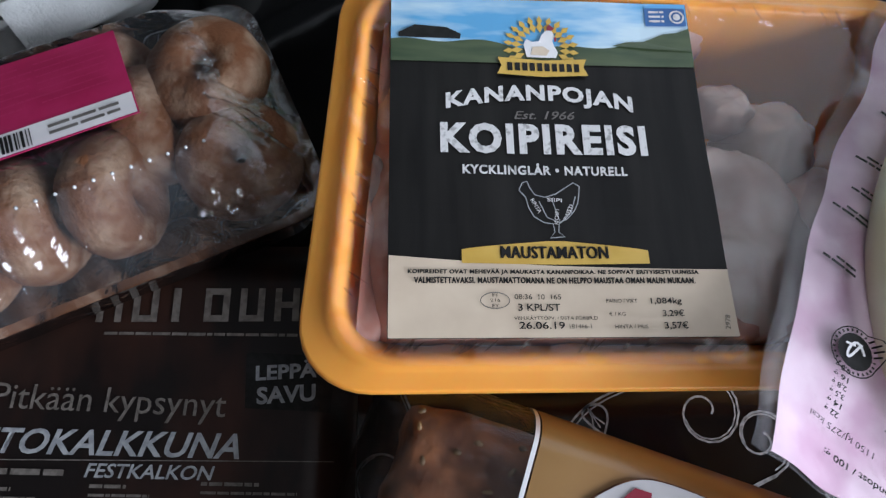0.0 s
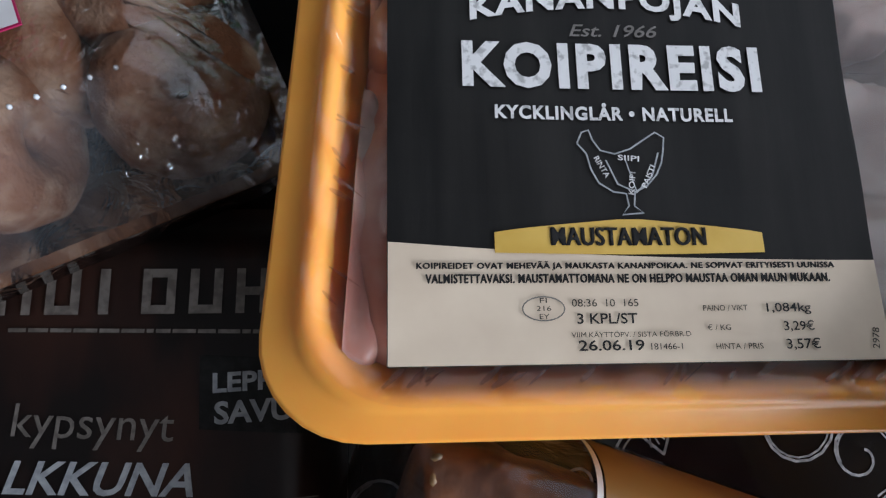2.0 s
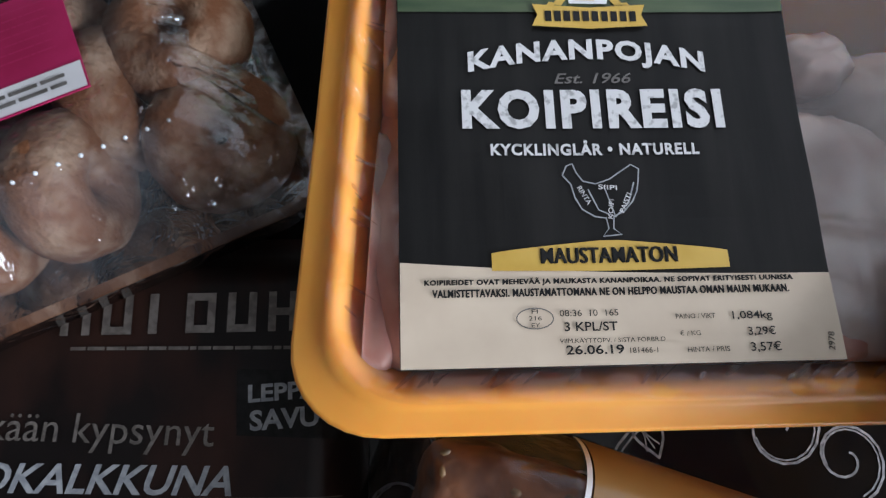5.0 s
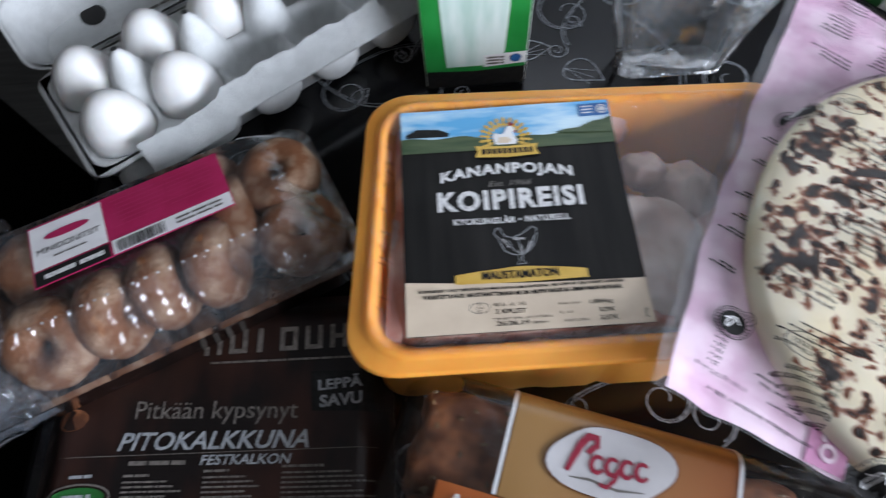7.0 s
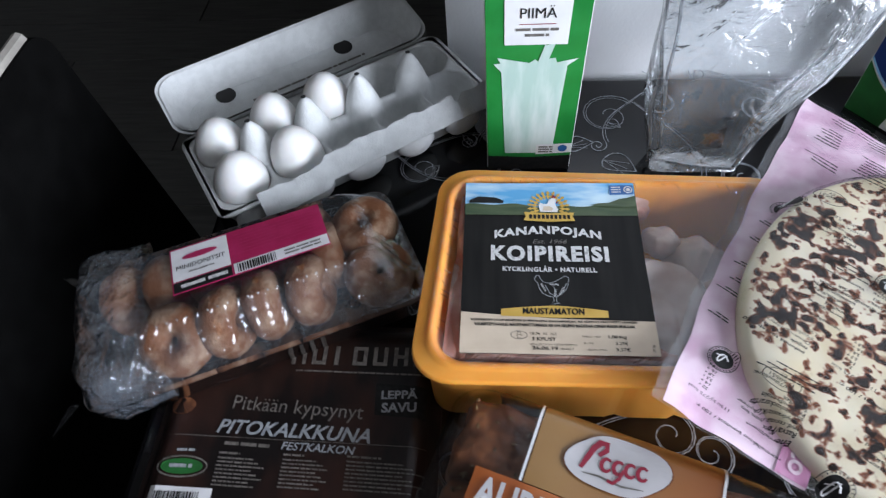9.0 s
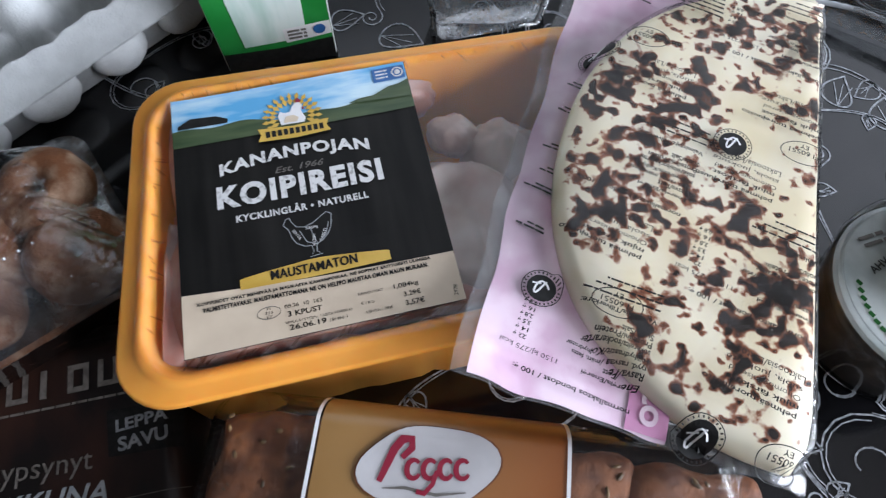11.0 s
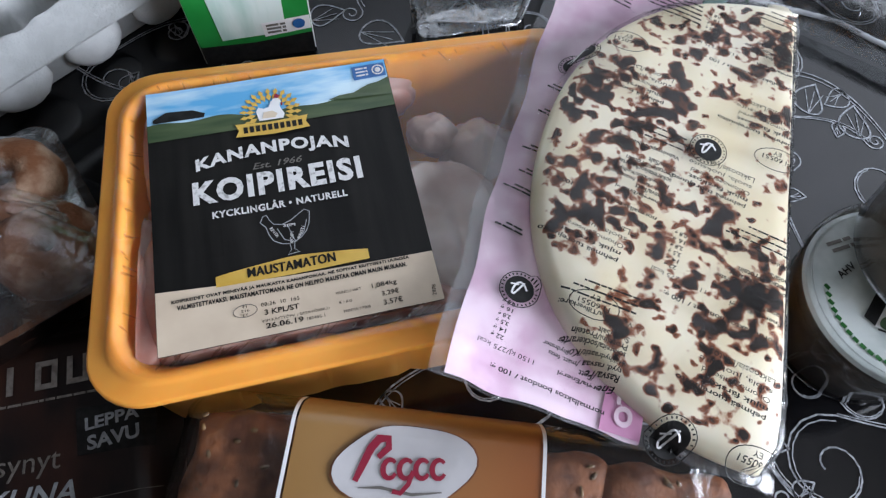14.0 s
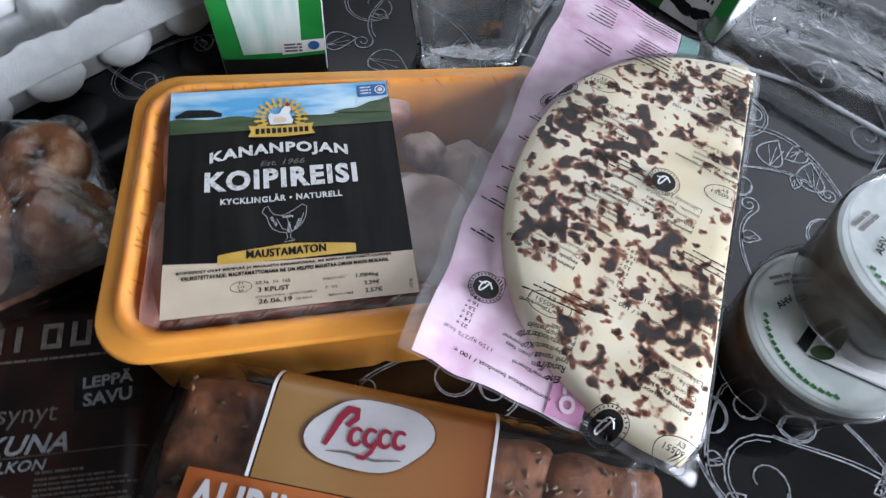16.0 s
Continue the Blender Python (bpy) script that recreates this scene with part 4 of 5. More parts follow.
_bm = bmesh.new()
ribbon([tk(-0.196 + 0.0165 * math.cos(a * 0.21), 0.007 + 0.0065 * math.sin(a * 0.21)) for a in range(31)], 0.0010, tk_z, 0.0006, _bm)
part("oval_ring", _bm, M_TURKEYTEXT2, turkey)
part("oval_emblem", flat([tk(-0.196 + 0.014 * math.cos(a * 0.21), 0.007 + 0.005 * math.sin(a * 0.21)) for a in range(30)], tk_z, 0.0007), M_DARKGREEN, turkey)
bars([(*tk(-0.202, 0.0165), 0.012, 0.0016), (*tk(-0.204, 0.0062), 0.015, 0.0022)], M_TURKEYTEXT, turkey, tk_z, 0.0010)
part("orange_mark", flat([tk(-0.207 + 0.009 * math.cos(a * 0.4), 0.047 + 0.006 * math.sin(a * 0.4)) for a in range(15)], tk_z, 0.0006), M_CRUST, turkey)
part("barcode_patch", quad_patch([tk(-0.214, -0.021), tk(-0.172, -0.022), tk(-0.172, -0.006), tk(-0.213, -0.005)], tk_z, 0.0006, 20), M_LABELWHITE, turkey)
_bm, _u, _r2 = bmesh.new(), -0.209, random.Random(3)
while _u < -0.180:
    _w = _r2.choice((0.0004, 0.0007, 0.0011))
    flat([tk(_u, -0.0185), tk(_u + _w, -0.0185), tk(_u + _w, -0.0085), tk(_u, -0.0085)], tk_z, 0.0013, _bm)
    _u += _w + _r2.choice((0.0004, 0.0008))
tagged(part("barcode", _bm, M_INK, turkey), kind="stuff")
lettering("93%", *tk(-0.168, -0.0185), 0.0085, 0.0045, M_TURKEYTEXT, turkey, tk_z, 0.0006, bold=0.01)
lettering("1%", *tk(-0.144, -0.0195), 0.0050, 0.0045, M_TURKEYTEXT, turkey, tk_z, 0.0006, bold=0.01)
part("lower_label", quad_patch([tk(-0.210, -0.050), tk(-0.100, -0.050), tk(-0.100, -0.028), tk(-0.211, -0.026)], tk_z, 0.0006, 20), M_LABELWHITE, turkey)

# ---- mini donuts in a clamshell ----
DL, DW = 0.226, 0.114
M_DON = Matrix.Translation((-0.251, 0.0275, TABLE + 0.0165)) @ Matrix.Rotation(radians(23.8), 4, "Z") @ Matrix.Rotation(radians(-6.5), 4, "X")
donut_box = thing("donut_box", M_DON, "clear plastic clamshell of sugared mini donuts", "food box")


def shell_loop(inset, z, r=0.014):
    return [(x, y, z) for x, y in rr(inset, DL - inset, inset, DW - inset, r, 16, 6)]


part("shell_base", loft([shell_loop(0.006, 0.0), shell_loop(0.003, 0.002), shell_loop(0.001, 0.022), shell_loop(-0.004, 0.0225, 0.017), shell_loop(-0.004, 0.0238, 0.017)], cap0=True), M_SHELL, donut_box, smooth=True)


def lid_loop(inset, z, r, rib):
    """A level of the lid, fluted with narrow upright ribs along its long sides."""
    out = []
    for x, y in rr(inset, DL - inset, inset * 1.0, DW - inset * 0.7, r, 110, 8):
        long_side = min(abs(y - inset), abs(y - DW + inset * 0.7)) < 0.002
        k = rib * max(0.0, math.sin((x if long_side else y) * 2 * math.pi / 0.0088)) ** 0.6
        out.append((x, y + (k if y < DW / 2 else -k), z) if long_side else (x + (k if x < DL / 2 else -k), y, z))
    return out


part("shell_lid", loft([lid_loop(-0.004, 0.0245, 0.017, 0.0), lid_loop(0.001, 0.0250, 0.016, 0.0), lid_loop(0.006, 0.0300, 0.016, 0.0022), lid_loop(0.014, 0.0400, 0.016, 0.0026), lid_loop(0.0205, 0.0470, 0.016, 0.0026),
                        lid_loop(0.0235, 0.0492, 0.014, 0.0034), lid_loop(0.0265, 0.0508, 0.014, 0.0), lid_loop(0.0285, 0.0500, 0.012, 0.0)], cap1=True), M_SHELL, donut_box, smooth=True)
# pale hazy dots paint the glints along the lid's dotted ridge
_bm = bmesh.new()
for _i in range(26):
    bmesh.ops.create_uvsphere(_bm, u_segments=6, v_segments=4, radius=0.0008, matrix=Matrix.Translation((0.028 + 0.0066 * _i, 0.0262, 0.0506)))
tagged(part("ridge_glints", _bm, M_GLINT, donut_box, "row of small bumps, pale to paint the ridge's glints", smooth=True), kind="stuff")
for _n, (_p0, _p1, _p2) in enumerate((((-0.002, 0.004, 0.03), (-0.020, -0.012, 0.028), (-0.014, 0.012, 0.022)), ((-0.002, 0.100, 0.03), (-0.016, 0.118, 0.034), (0.010, 0.113, 0.026)))):
    _bm = bmesh.new()
    _bm.faces.new([_bm.verts.new(p) for p in (_p0, _p1, _p2)])
    bmesh.ops.solidify(_bm, geom=list(_bm.faces), thickness=0.0006)
    part("film_tail", _bm, M_WRAP, donut_box)
_lps = []
for _x, _g in ((0.004, -0.010), (0.002, 0.000), (0.007, 0.0040), (0.019, 0.0050), (0.034, 0.0040), (0.050, 0.0025)):
    _ring = []
    for _y, _z in rr(0.002 - _g, DW - 0.002 + _g, 0.001, 0.0485 + _g, 0.014, 7, 5):
        _v = Vector((_x, _y, _z))
        _ring.append(_v + 0.0045 * Vector((noise.noise(_v * 70), noise.noise(_v * 70 + Vector((5, 0, 0))), abs(noise.noise(_v * 70 + Vector((0, 5, 0)))))))
    _lps.append(_ring)
part("crumpled_end", loft(_lps, cap0=True), M_CREASED, donut_box, "crumpled film over the end", smooth=True)
DLX, DLY, DLZ = 0.067, 0.0475, 0.0512
dlab = part("paper_label", box(0, 0.110, 0, 0.056, 0, 0.0004), M_MAGENTA, donut_box, "magenta, white and black label")
dlab.location, dlab.scale = (DLX, DLY, DLZ), (0.985, 0.77, 1.0)
part("white_panel", flat([(0.001, 0.014), (0.041, 0.014), (0.041, 0.054), (0.001, 0.054)], None, 0.0007), M_LABELWHITE, dlab)
part("black_strip", flat([(0.001, 0.0005), (0.041, 0.0005), (0.041, 0.0125), (0.001, 0.0125)], None, 0.0007), M_INK, dlab)
part("white_strip", flat([(0.0425, 0.0005), (0.1095, 0.0005), (0.1095, 0.0135), (0.0425, 0.0135)], None, 0.0007), M_LABELWHITE, dlab)
lettering("MINIDONITSIT", 0.004, 0.027, 0.034, 0.0052, M_INK, dlab, None, 0.001, bold=0.0)
part("brand_oval", flat([(0.021 + 0.0125 * math.cos(a * 0.3), 0.041 + 0.0036 * math.sin(a * 0.3)) for a in range(21)], None, 0.001), M_MAGENTA, dlab)
bars([(0.012, 0.021, 0.018, 0.0014)], M_GREYPRINT, dlab, None, 0.001)
bars([(0.006, 0.0045, 0.032, 0.0038)], M_WHITEPRINT, dlab, None, 0.001)
bars([(0.078, 0.008, 0.026, 0.0018), (0.078, 0.004, 0.026, 0.0018)], M_GREYPRINT, dlab, None, 0.001)
bars([(0.046 + 0.002 * (k % 3), 0.049 - k * 0.0042, 0.026 + 0.003 * (k % 2), 0.0010) for k in range(7)] + [(0.078, 0.049 - k * 0.0042, 0.026, 0.0008) for k in range(7)], M_MAGENTA2, dlab, None, 0.0008)
_bm, _u = bmesh.new(), 0.045
while _u < 0.072:
    _w = _r2.choice((0.0004, 0.0007, 0.0011))
    flat([(_u, 0.0015), (_u + _w, 0.0015), (_u + _w, 0.0115), (_u, 0.0115)], None, 0.001, _bm)
    _u += _w + _r2.choice((0.0004, 0.0008))
tagged(part("barcode", _bm, M_INK, dlab), kind="stuff")


def donut_mesh(seed):
    bm = bmesh.new()
    n, k = 40, 20
    R, r = 0.0136, 0.0116
    loops = []
    for i in range(n):
        a = 2 * math.pi * i / n
        lp = []
        for j in range(k):
            b = 2 * math.pi * j / k
            p = Vector(((R + r * math.cos(b)) * math.cos(a), (R + r * math.cos(b)) * math.sin(a), r * 1.12 * math.sin(b)))
            lp.append(p * (1 + 0.055 * noise.noise(p * 100 + Vector((seed, 0, 0))) + 0.012 * noise.noise(p * 400 + Vector((0, seed, 0)))))
        loops.append(lp)
    loops.append(loops[0])
    loft(loops, bm)
    bmesh.ops.remove_doubles(bm, verts=bm.verts, dist=0.00005)
    return finish("donut", bm, M_DONUT, True)


DONUTS = [(0.058, 0.032, 0.026, 38, -14, 0), (0.093, 0.034, 0.025, 78, 0, 64), (0.121, 0.037, 0.025, 84, 0, 82), (0.152, 0.036, 0.025, 82, 0, 70), (0.201, 0.034, 0.021, 16, 6, 0), (0.202, 0.071, 0.033, 6, -5, 0),
          (0.175, 0.064, 0.022, 70, 0, 76), (0.028, 0.084, 0.023, 76, 0, 78), (0.056, 0.084, 0.023, 80, 0, 84), (0.084, 0.084, 0.023, 82, 0, 88), (0.112, 0.084, 0.023, 82, 0, 90), (0.140, 0.084, 0.023, 80, 0, 92), (0.168, 0.088, 0.020, 74, 0, 80)]
_dm = [donut_mesh(s) for s in (0.0, 3.0, 7.0)]
for _i, (_x, _y, _z, _rx, _ry, _rz) in enumerate(DONUTS):
    _o = new("mini_donut", _dm[_i % 3])
    _o.matrix_world = M_DON @ pose(_x, _y, _z, _rx, _ry, _rz)
    tagged(_o, "brown sugar-dusted ring-shaped mini donut", "donut", "donuts in the clamshell")

# ---- open egg carton ----
EL, EW, EH, PX, PY = 0.250, 0.100, 0.036, 0.049, 0.047
M_EGGBOX = Matrix.Translation((-0.210, 0.190, TABLE + 0.0005)) @ Matrix.Rotation(radians(34.5), 4, "Z")
eggbox = thing("egg_carton", M_EGGBOX, "open grey-white moulded pulp egg carton, half empty", "egg carton")


def egg_floor(x, y):
    z = EH
    for i in range(5):
        for j in range(2):
            d = math.hypot(x - (EL / 2 + (i - 2) * PX), y - (EW / 2 + (j - 0.5) * PY)) / 0.0235
            if d < 1:
                z = min(z, EH - 0.030 * (1 - d ** 2.6))
    for i in range(4):
        d = math.hypot(x - (EL / 2 + (i - 1.5) * PX), y - EW / 2) / 0.0165
        if d < 1:
            z = max(z, EH + 0.034 * (1 - d ** 1.7))
    return z


part("cell_tray", sheet(lambda u, v: (EL * u, EW * v, egg_floor(EL * u, EW * v)), 110, 48), M_PULP, eggbox, smooth=True)
part("outer_wall", loft([[(x, y, z) for x, y in rr(i, EL - i, i, EW - i, 0.012, 12, 5)] for i, z in ((0.012, 0.0), (0.010, 0.001), (0.001, EH - 0.003), (-0.003, EH - 0.002), (-0.003, EH), (0.002, EH))], cap0=True), M_PULP, eggbox, smooth=True)
# flat dark discs stand in for the shade inside the post holes
for _i in range(4):
    part("post_hole_shade", disc(EL / 2 + (_i - 1.5) * PX, EW / 2, 0.0022, lambda x, y: EH + 0.0346, 0.0), M_HOLE, eggbox)
# lid, thrown back on its hinge
LID = Matrix.Translation((0, EW + 0.003, EH)) @ Matrix.Rotation(radians(10), 4, "X")
lid = part("lid", loft([[(x, y, z) for x, y in rr(i, EL - i, 0.001 + i, 0.074 - i, r, 14, 8)] for i, z, r in ((-0.002, 0.001, 0.020), (0.0, 0.0, 0.020), (0.002, -0.003, 0.020), (0.007, -0.027, 0.022), (0.014, -0.031, 0.022), (0.0145, -0.0295, 0.022), (0.009, -0.026, 0.022), (0.0045, -0.003, 0.020), (0.001, 0.001, 0.020))], cap1=False), M_PULP, eggbox, smooth=True)
lid.matrix_local = LID
part("lid_panel", loft([[(x, y, z) for x, y in rr(0.010, EL - 0.010, 0.011, 0.064, 0.018, 14, 8)] for z in (-0.0312, -0.0290)], cap0=True, cap1=True), M_PULP, lid)
# the lid's holes, too, are dark discs painted for their shade
for _x in (0.055, 0.180):
    part("lid_hole_shade", flat([(_x + 0.0095 * math.cos(a * 0.3), 0.054 + 0.0095 * math.sin(a * 0.3)) for a in range(21)], None, -0.0282), M_HOLE, lid)
bars([(0.075, 0.034, 0.120, 0.0025), (0.060, 0.022, 0.030, 0.006), (0.095, 0.027, 0.060, 0.0018), (0.190, 0.025, 0.035, 0.003)], M_GREYPRINT, lid, None, -0.0282)
# closing flap along the front edge


def flap_pt(u, v):
    """A folded strip: out from the rim, then sloping up and back, with a lower tab at one end."""
    x = 0.030 + 0.222 * u
    low = 1.0 if u < 0.25 else max(0.0, 1 - (u - 0.25) / 0.02)
    wob = 0.0012 * math.sin(u * 34) + 0.0008 * math.sin(u * 81 + 1)
    nick = 1.0 if 0.80 < u < 0.835 else 0.0
    if v < 0.3:
        k = v / 0.3
        return (x, -0.003 - (0.013 + 0.003 * low) * k, EH - 0.002 + (0.003 - 0.006 * low) * k)
    k = (v - 0.3) / 0.7
    return (x, -0.016 - 0.003 * low + 0.011 * k, EH + 0.001 - 0.006 * low + (0.019 - 0.007 * nick) * k + wob * k)


_bm = sheet(flap_pt, 70, 20)
bmesh.ops.solidify(_bm, geom=list(_bm.faces), thickness=0.0018)
part("closing_flap", _bm, M_PULP, eggbox, smooth=True)
for _i in range(5):
    part("cell_bulge", blob((EL / 2 + (_i - 2) * PX, 0.004, 0.017), (0.019, 0.008, 0.016), _i, 0.06), M_PULP, eggbox, smooth=True)


def egg_mesh():
    n, k = 24, 16
    loops = []
    for i in range(1, k):
        t = math.pi * i / k
        z = -0.0285 * math.cos(t)
        r = 0.0218 * math.sin(t) * (1 - 0.14 * (z / 0.0285))
        loops.append([(r * math.cos(2 * math.pi * j / n), r * math.sin(2 * math.pi * j / n), z) for j in range(n)])
    return finish("egg", loft(loops, cap0=True, cap1=True), M_EGG, True)


_em = egg_mesh()
for _i, _j, _rx, _ry in ((0, 1, 4, 3), (1, 1, -3, 5), (2, 1, 2, -4), (0, 0, 5, 2), (1, 0, -4, -3)):
    _o = new("egg", _em)
    _o.matrix_world = M_EGGBOX @ pose(EL / 2 + (_i - 2) * PX, EW / 2 + (_j - 0.5) * PY, 0.0375, _rx, _ry, 40 * _i)
    tagged(_o, "whole white hen's egg in a carton cell", "egg", "eggs in the carton")


# ---- cartons ----
def carton_body(w, h, flare=0.0):
    """Square base, upright faces and a gabled top with a crimped fin."""
    bm = bmesh.new()
    lo = [bm.verts.new((sx * w / 2, sy * w / 2, 0)) for sx, sy in ((-1, -1), (1, -1), (1, 1), (-1, 1))]
    hi = [bm.verts.new((sx * (w / 2 + flare), sy * w / 2, h)) for sx, sy in ((-1, -1), (1, -1), (1, 1), (-1, 1))]
    for i in range(4):
        bm.faces.new((lo[i], lo[(i + 1) % 4], hi[(i + 1) % 4], hi[i]))
    bm.faces.new(lo[::-1])
    r0, r1 = bm.verts.new((-w / 2, 0, h + 0.03)), bm.verts.new((w / 2, 0, h + 0.03))
    f0, f1 = bm.verts.new((-w / 2, 0, h + 0.05)), bm.verts.new((w / 2, 0, h + 0.05))
    bm.faces.new((hi[0], hi[1], r1, r0))
    bm.faces.new((hi[2], hi[3], r0, r1))
    bm.faces.new((hi[1], hi[2], r1))
    bm.faces.new((hi[3], hi[0], r0))
    bm.faces.new((r0, r1, f1, f0))
    bmesh.ops.bevel(bm, geom=[e for e in bm.edges if len(e.link_faces) == 2], offset=0.0012, segments=2, affect="EDGES")
    return bm


carton = thing("buttermilk_carton", pose(0.0285, 0.309, TABLE + 0.0005, 0, 0, 0.5), "green and white buttermilk carton with a poured glass picture", "drink carton")
CW = 0.070
part("carton_body", carton_body(CW, 0.195, 0.0022), M_CARTONWHITE, carton)


def cf(x, z, lift):
    return (x * (1 + 0.063 * z / 0.195), -CW / 2 - lift, z)


def front(pts, lift):
    bm = bmesh.new()
    bm.faces.new([bm.verts.new(cf(x, z, lift)) for x, z in pts])
    return bm


part("green_face", front([(-0.0342, 0.001), (0.0342, 0.001), (0.0342, 0.194), (-0.0342, 0.194)], 0.0004), M_GREENPRINT, carton)
part("black_foot", front([(-0.0342, 0.001), (0.0342, 0.001), (0.0342, 0.0170), (0.0, 0.0150), (-0.0342, 0.0170)], 0.0008), M_INK, carton)
part("glass_picture", front([(-0.0200, 0.0200), (0.0185, 0.0200), (0.0225, 0.1050), (-0.0235, 0.1050)], 0.0008), M_GLASSPRINT, carton)
part("splash_picture", front([(-0.0235, 0.1040), (-0.0290, 0.1115), (-0.0240, 0.1120), (-0.0265, 0.1170), (-0.0160, 0.1145), (-0.0040, 0.1120), (0.0000, 0.1150), (0.0020, 0.1130), (0.0060, 0.1270), (0.0075, 0.1270), (0.0130, 0.1280), (0.0095, 0.1155), (0.0140, 0.1160), (0.0150, 0.1120), (0.0300, 0.1155), (0.0225, 0.1090), (0.0225, 0.1040)], 0.0011), M_GLASSPRINT, carton)
part("white_panel", front([(-0.0215, 0.1275), (0.0210, 0.1275), (0.0220, 0.1970), (-0.0220, 0.1970)], 0.0011), M_CARTONWHITE, carton)
lettering("PIIM\u00c4", -0.0115, 0.1490, 0.0235, 0.0095, M_INK, carton, put=lambda x, y, l: cf(x, y, l), lift=0.0015, bold=0.0)
bars([(-0.014, 0.1390, 0.028, 0.0022), (-0.008, 0.1345, 0.016, 0.0022)], M_GREYPRINT, carton, put=lambda x, y, l: cf(x, y, l), lift=0.0015)
_bm = front([(-0.0120, 0.1440), (0.0120, 0.1440), (0.0120, 0.1446), (-0.0120, 0.1446)], 0.0015)
part("red_rule", _bm, M_CRIMSON, carton)
part("origin_label", front([(0.0055, 0.0185), (0.0340, 0.0205), (0.0340, 0.0310), (0.0050, 0.0295)], 0.0011), M_CARTONWHITE, carton)
bars([(0.0075, 0.0265, 0.0115, 0.0017), (0.0075, 0.0238, 0.0115, 0.0017), (0.0075, 0.0210, 0.0115, 0.0017)], M_GREYPRINT, carton, put=lambda x, y, l: cf(x, y, l), lift=0.0015)
part("origin_dot", front([(0.0270 + 0.0038 * math.cos(a * 0.4), 0.0257 + 0.0038 * math.sin(a * 0.4)) for a in range(15)], 0.0015), M_BLUEPRINT, carton)

CW2 = 0.088
carton2 = thing("milk_carton", pose(0.374, 0.339, TABLE + 0.0005, 0, 0, -53), "blue, white and green milk carton with dark cow patches", "drink carton")
part("carton_body", carton_body(CW2, 0.195), M_CARTONWHITE, carton2)


def side_at(x, z, lift):
    return (x, -CW2 / 2 - lift, z)


def side(pts, lift):
    bm = bmesh.new()
    bm.faces.new([bm.verts.new(side_at(x, z, lift)) for x, z in pts])
    return bm


part("green_edge", side([(0.031, 0.001), (0.0432, 0.001), (0.0432, 0.194), (0.036, 0.194)], 0.0005), M_GREENPRINT, carton2)
part("green_foot", side([(-0.0432, 0.001), (-0.010, 0.001), (-0.006, 0.030)] + [(-0.006 - 0.0372 * k / 8, 0.030 + 0.022 * (k / 8) ** 2) for k in range(1, 9)], 0.0005), M_DARKGREEN, carton2)
part("blue_panel", side([(-0.0432, 0.0540)] + [(-0.0432 + 0.0375 * k / 8, 0.032 + 0.022 * (1 - k / 8) ** 2) for k in range(1, 9)] + [(0.004, 0.150), (-0.0432, 0.150)], 0.0005), M_BLUEPACK, carton2)
part("pale_arc", side([(-0.0432 + 0.0375 * k / 8, 0.0325 + 0.022 * (1 - k / 8) ** 2) for k in range(9)] + [(-0.0057 - 0.0375 * k / 8, 0.0350 + 0.022 * (k / 8) ** 2) for k in range(9)], 0.0009), M_SKY, carton2)
_bm = bmesh.new()
for _i, (_x, _z, _r) in enumerate(((0.000, 0.016, 0.006), (0.010, 0.014, 0.008), (0.019, 0.015, 0.007), (0.026, 0.019, 0.005), (0.004, 0.021, 0.004))):
    _bm.faces.new([_bm.verts.new(side_at(_x + _r * (1 + 0.3 * math.sin(a * 1.7 + _i)) * math.cos(a * 0.45), _z + _r * 0.7 * math.sin(a * 0.45), 0.0009 + 0.0002 * _i)) for a in range(14)])
part("cow_patches", _bm, M_INK, carton2)
bars([(-0.003 + 0.0036 * k, 0.028, 0.0020, 0.0042) for k in range(9)], M_INK, carton2, put=side_at, lift=0.0009)
lettering("MAI", -0.003, 0.0365, 0.030, 0.0180, M_BLUEPACK, carton2, put=side_at, lift=0.0009, bold=0.03)

# ---- bread cheese in a pink printed pouch ----
M_POUCH = Matrix.Translation((0.0795, 0.0265, TABLE + 0.0765)) @ Matrix.Rotation(radians(-30.5), 4, "Z") @ Matrix.Rotation(radians(1.2), 4, "Y")
PW, PL = 0.1345, 0.294      # across and along
pouch = thing("cheese_pouch", M_POUCH, "clear pouch with pink print round a baked bread cheese", "cheese pack")


CCX, CCY, CRX, CRY = 0.1240, 0.1200, 0.1080, 0.1170      # the half-round cheese: middle of its straight side, reach across and along


def cheese_right(y):
    """The straight side, not quite parallel to the pouch's edge, with rounded ends."""
    e = max(0.0, abs(y - CCY) - (CRY - 0.016)) / 0.016
    return 0.1285 - 0.034 * (y - 0.046) - 0.016 * (1 - math.sqrt(max(0.0, 1 - min(1.0, e) ** 2)))


def cheese_in(x, y):
    """Whether the point lies over the half-round cheese, 0 at its edge, 1 well inside."""
    d = (abs(min(0.0, x - CCX)) / CRX) ** 2.15 + (abs(y - CCY) / CRY) ** 2.15
    return max(0.0, min(1.0, (1.04 - d ** 0.465) / 0.10, (cheese_right(y) + 0.003 - x) / 0.006))


def droop(x, y):
    lap = math.sin(y * 95 + 3 * noise.noise(Vector((y * 20, 0, 3)))) * math.exp(-x / 0.010)
    curl = 0.022 * max(0.0, (0.11 - y) / 0.11) ** 1.5 * math.exp(-max(0.0, x) / 0.08)
    return curl - 0.006 * max(0.0, (x - 0.118) / 0.016) + 0.0019 * noise.noise(Vector((x * 38, y * 38, 5))) + 0.0013 * lap - 0.010 * max(0.0, (y - 0.215) / 0.07) ** 1.5 * min(1.0, x / 0.08)


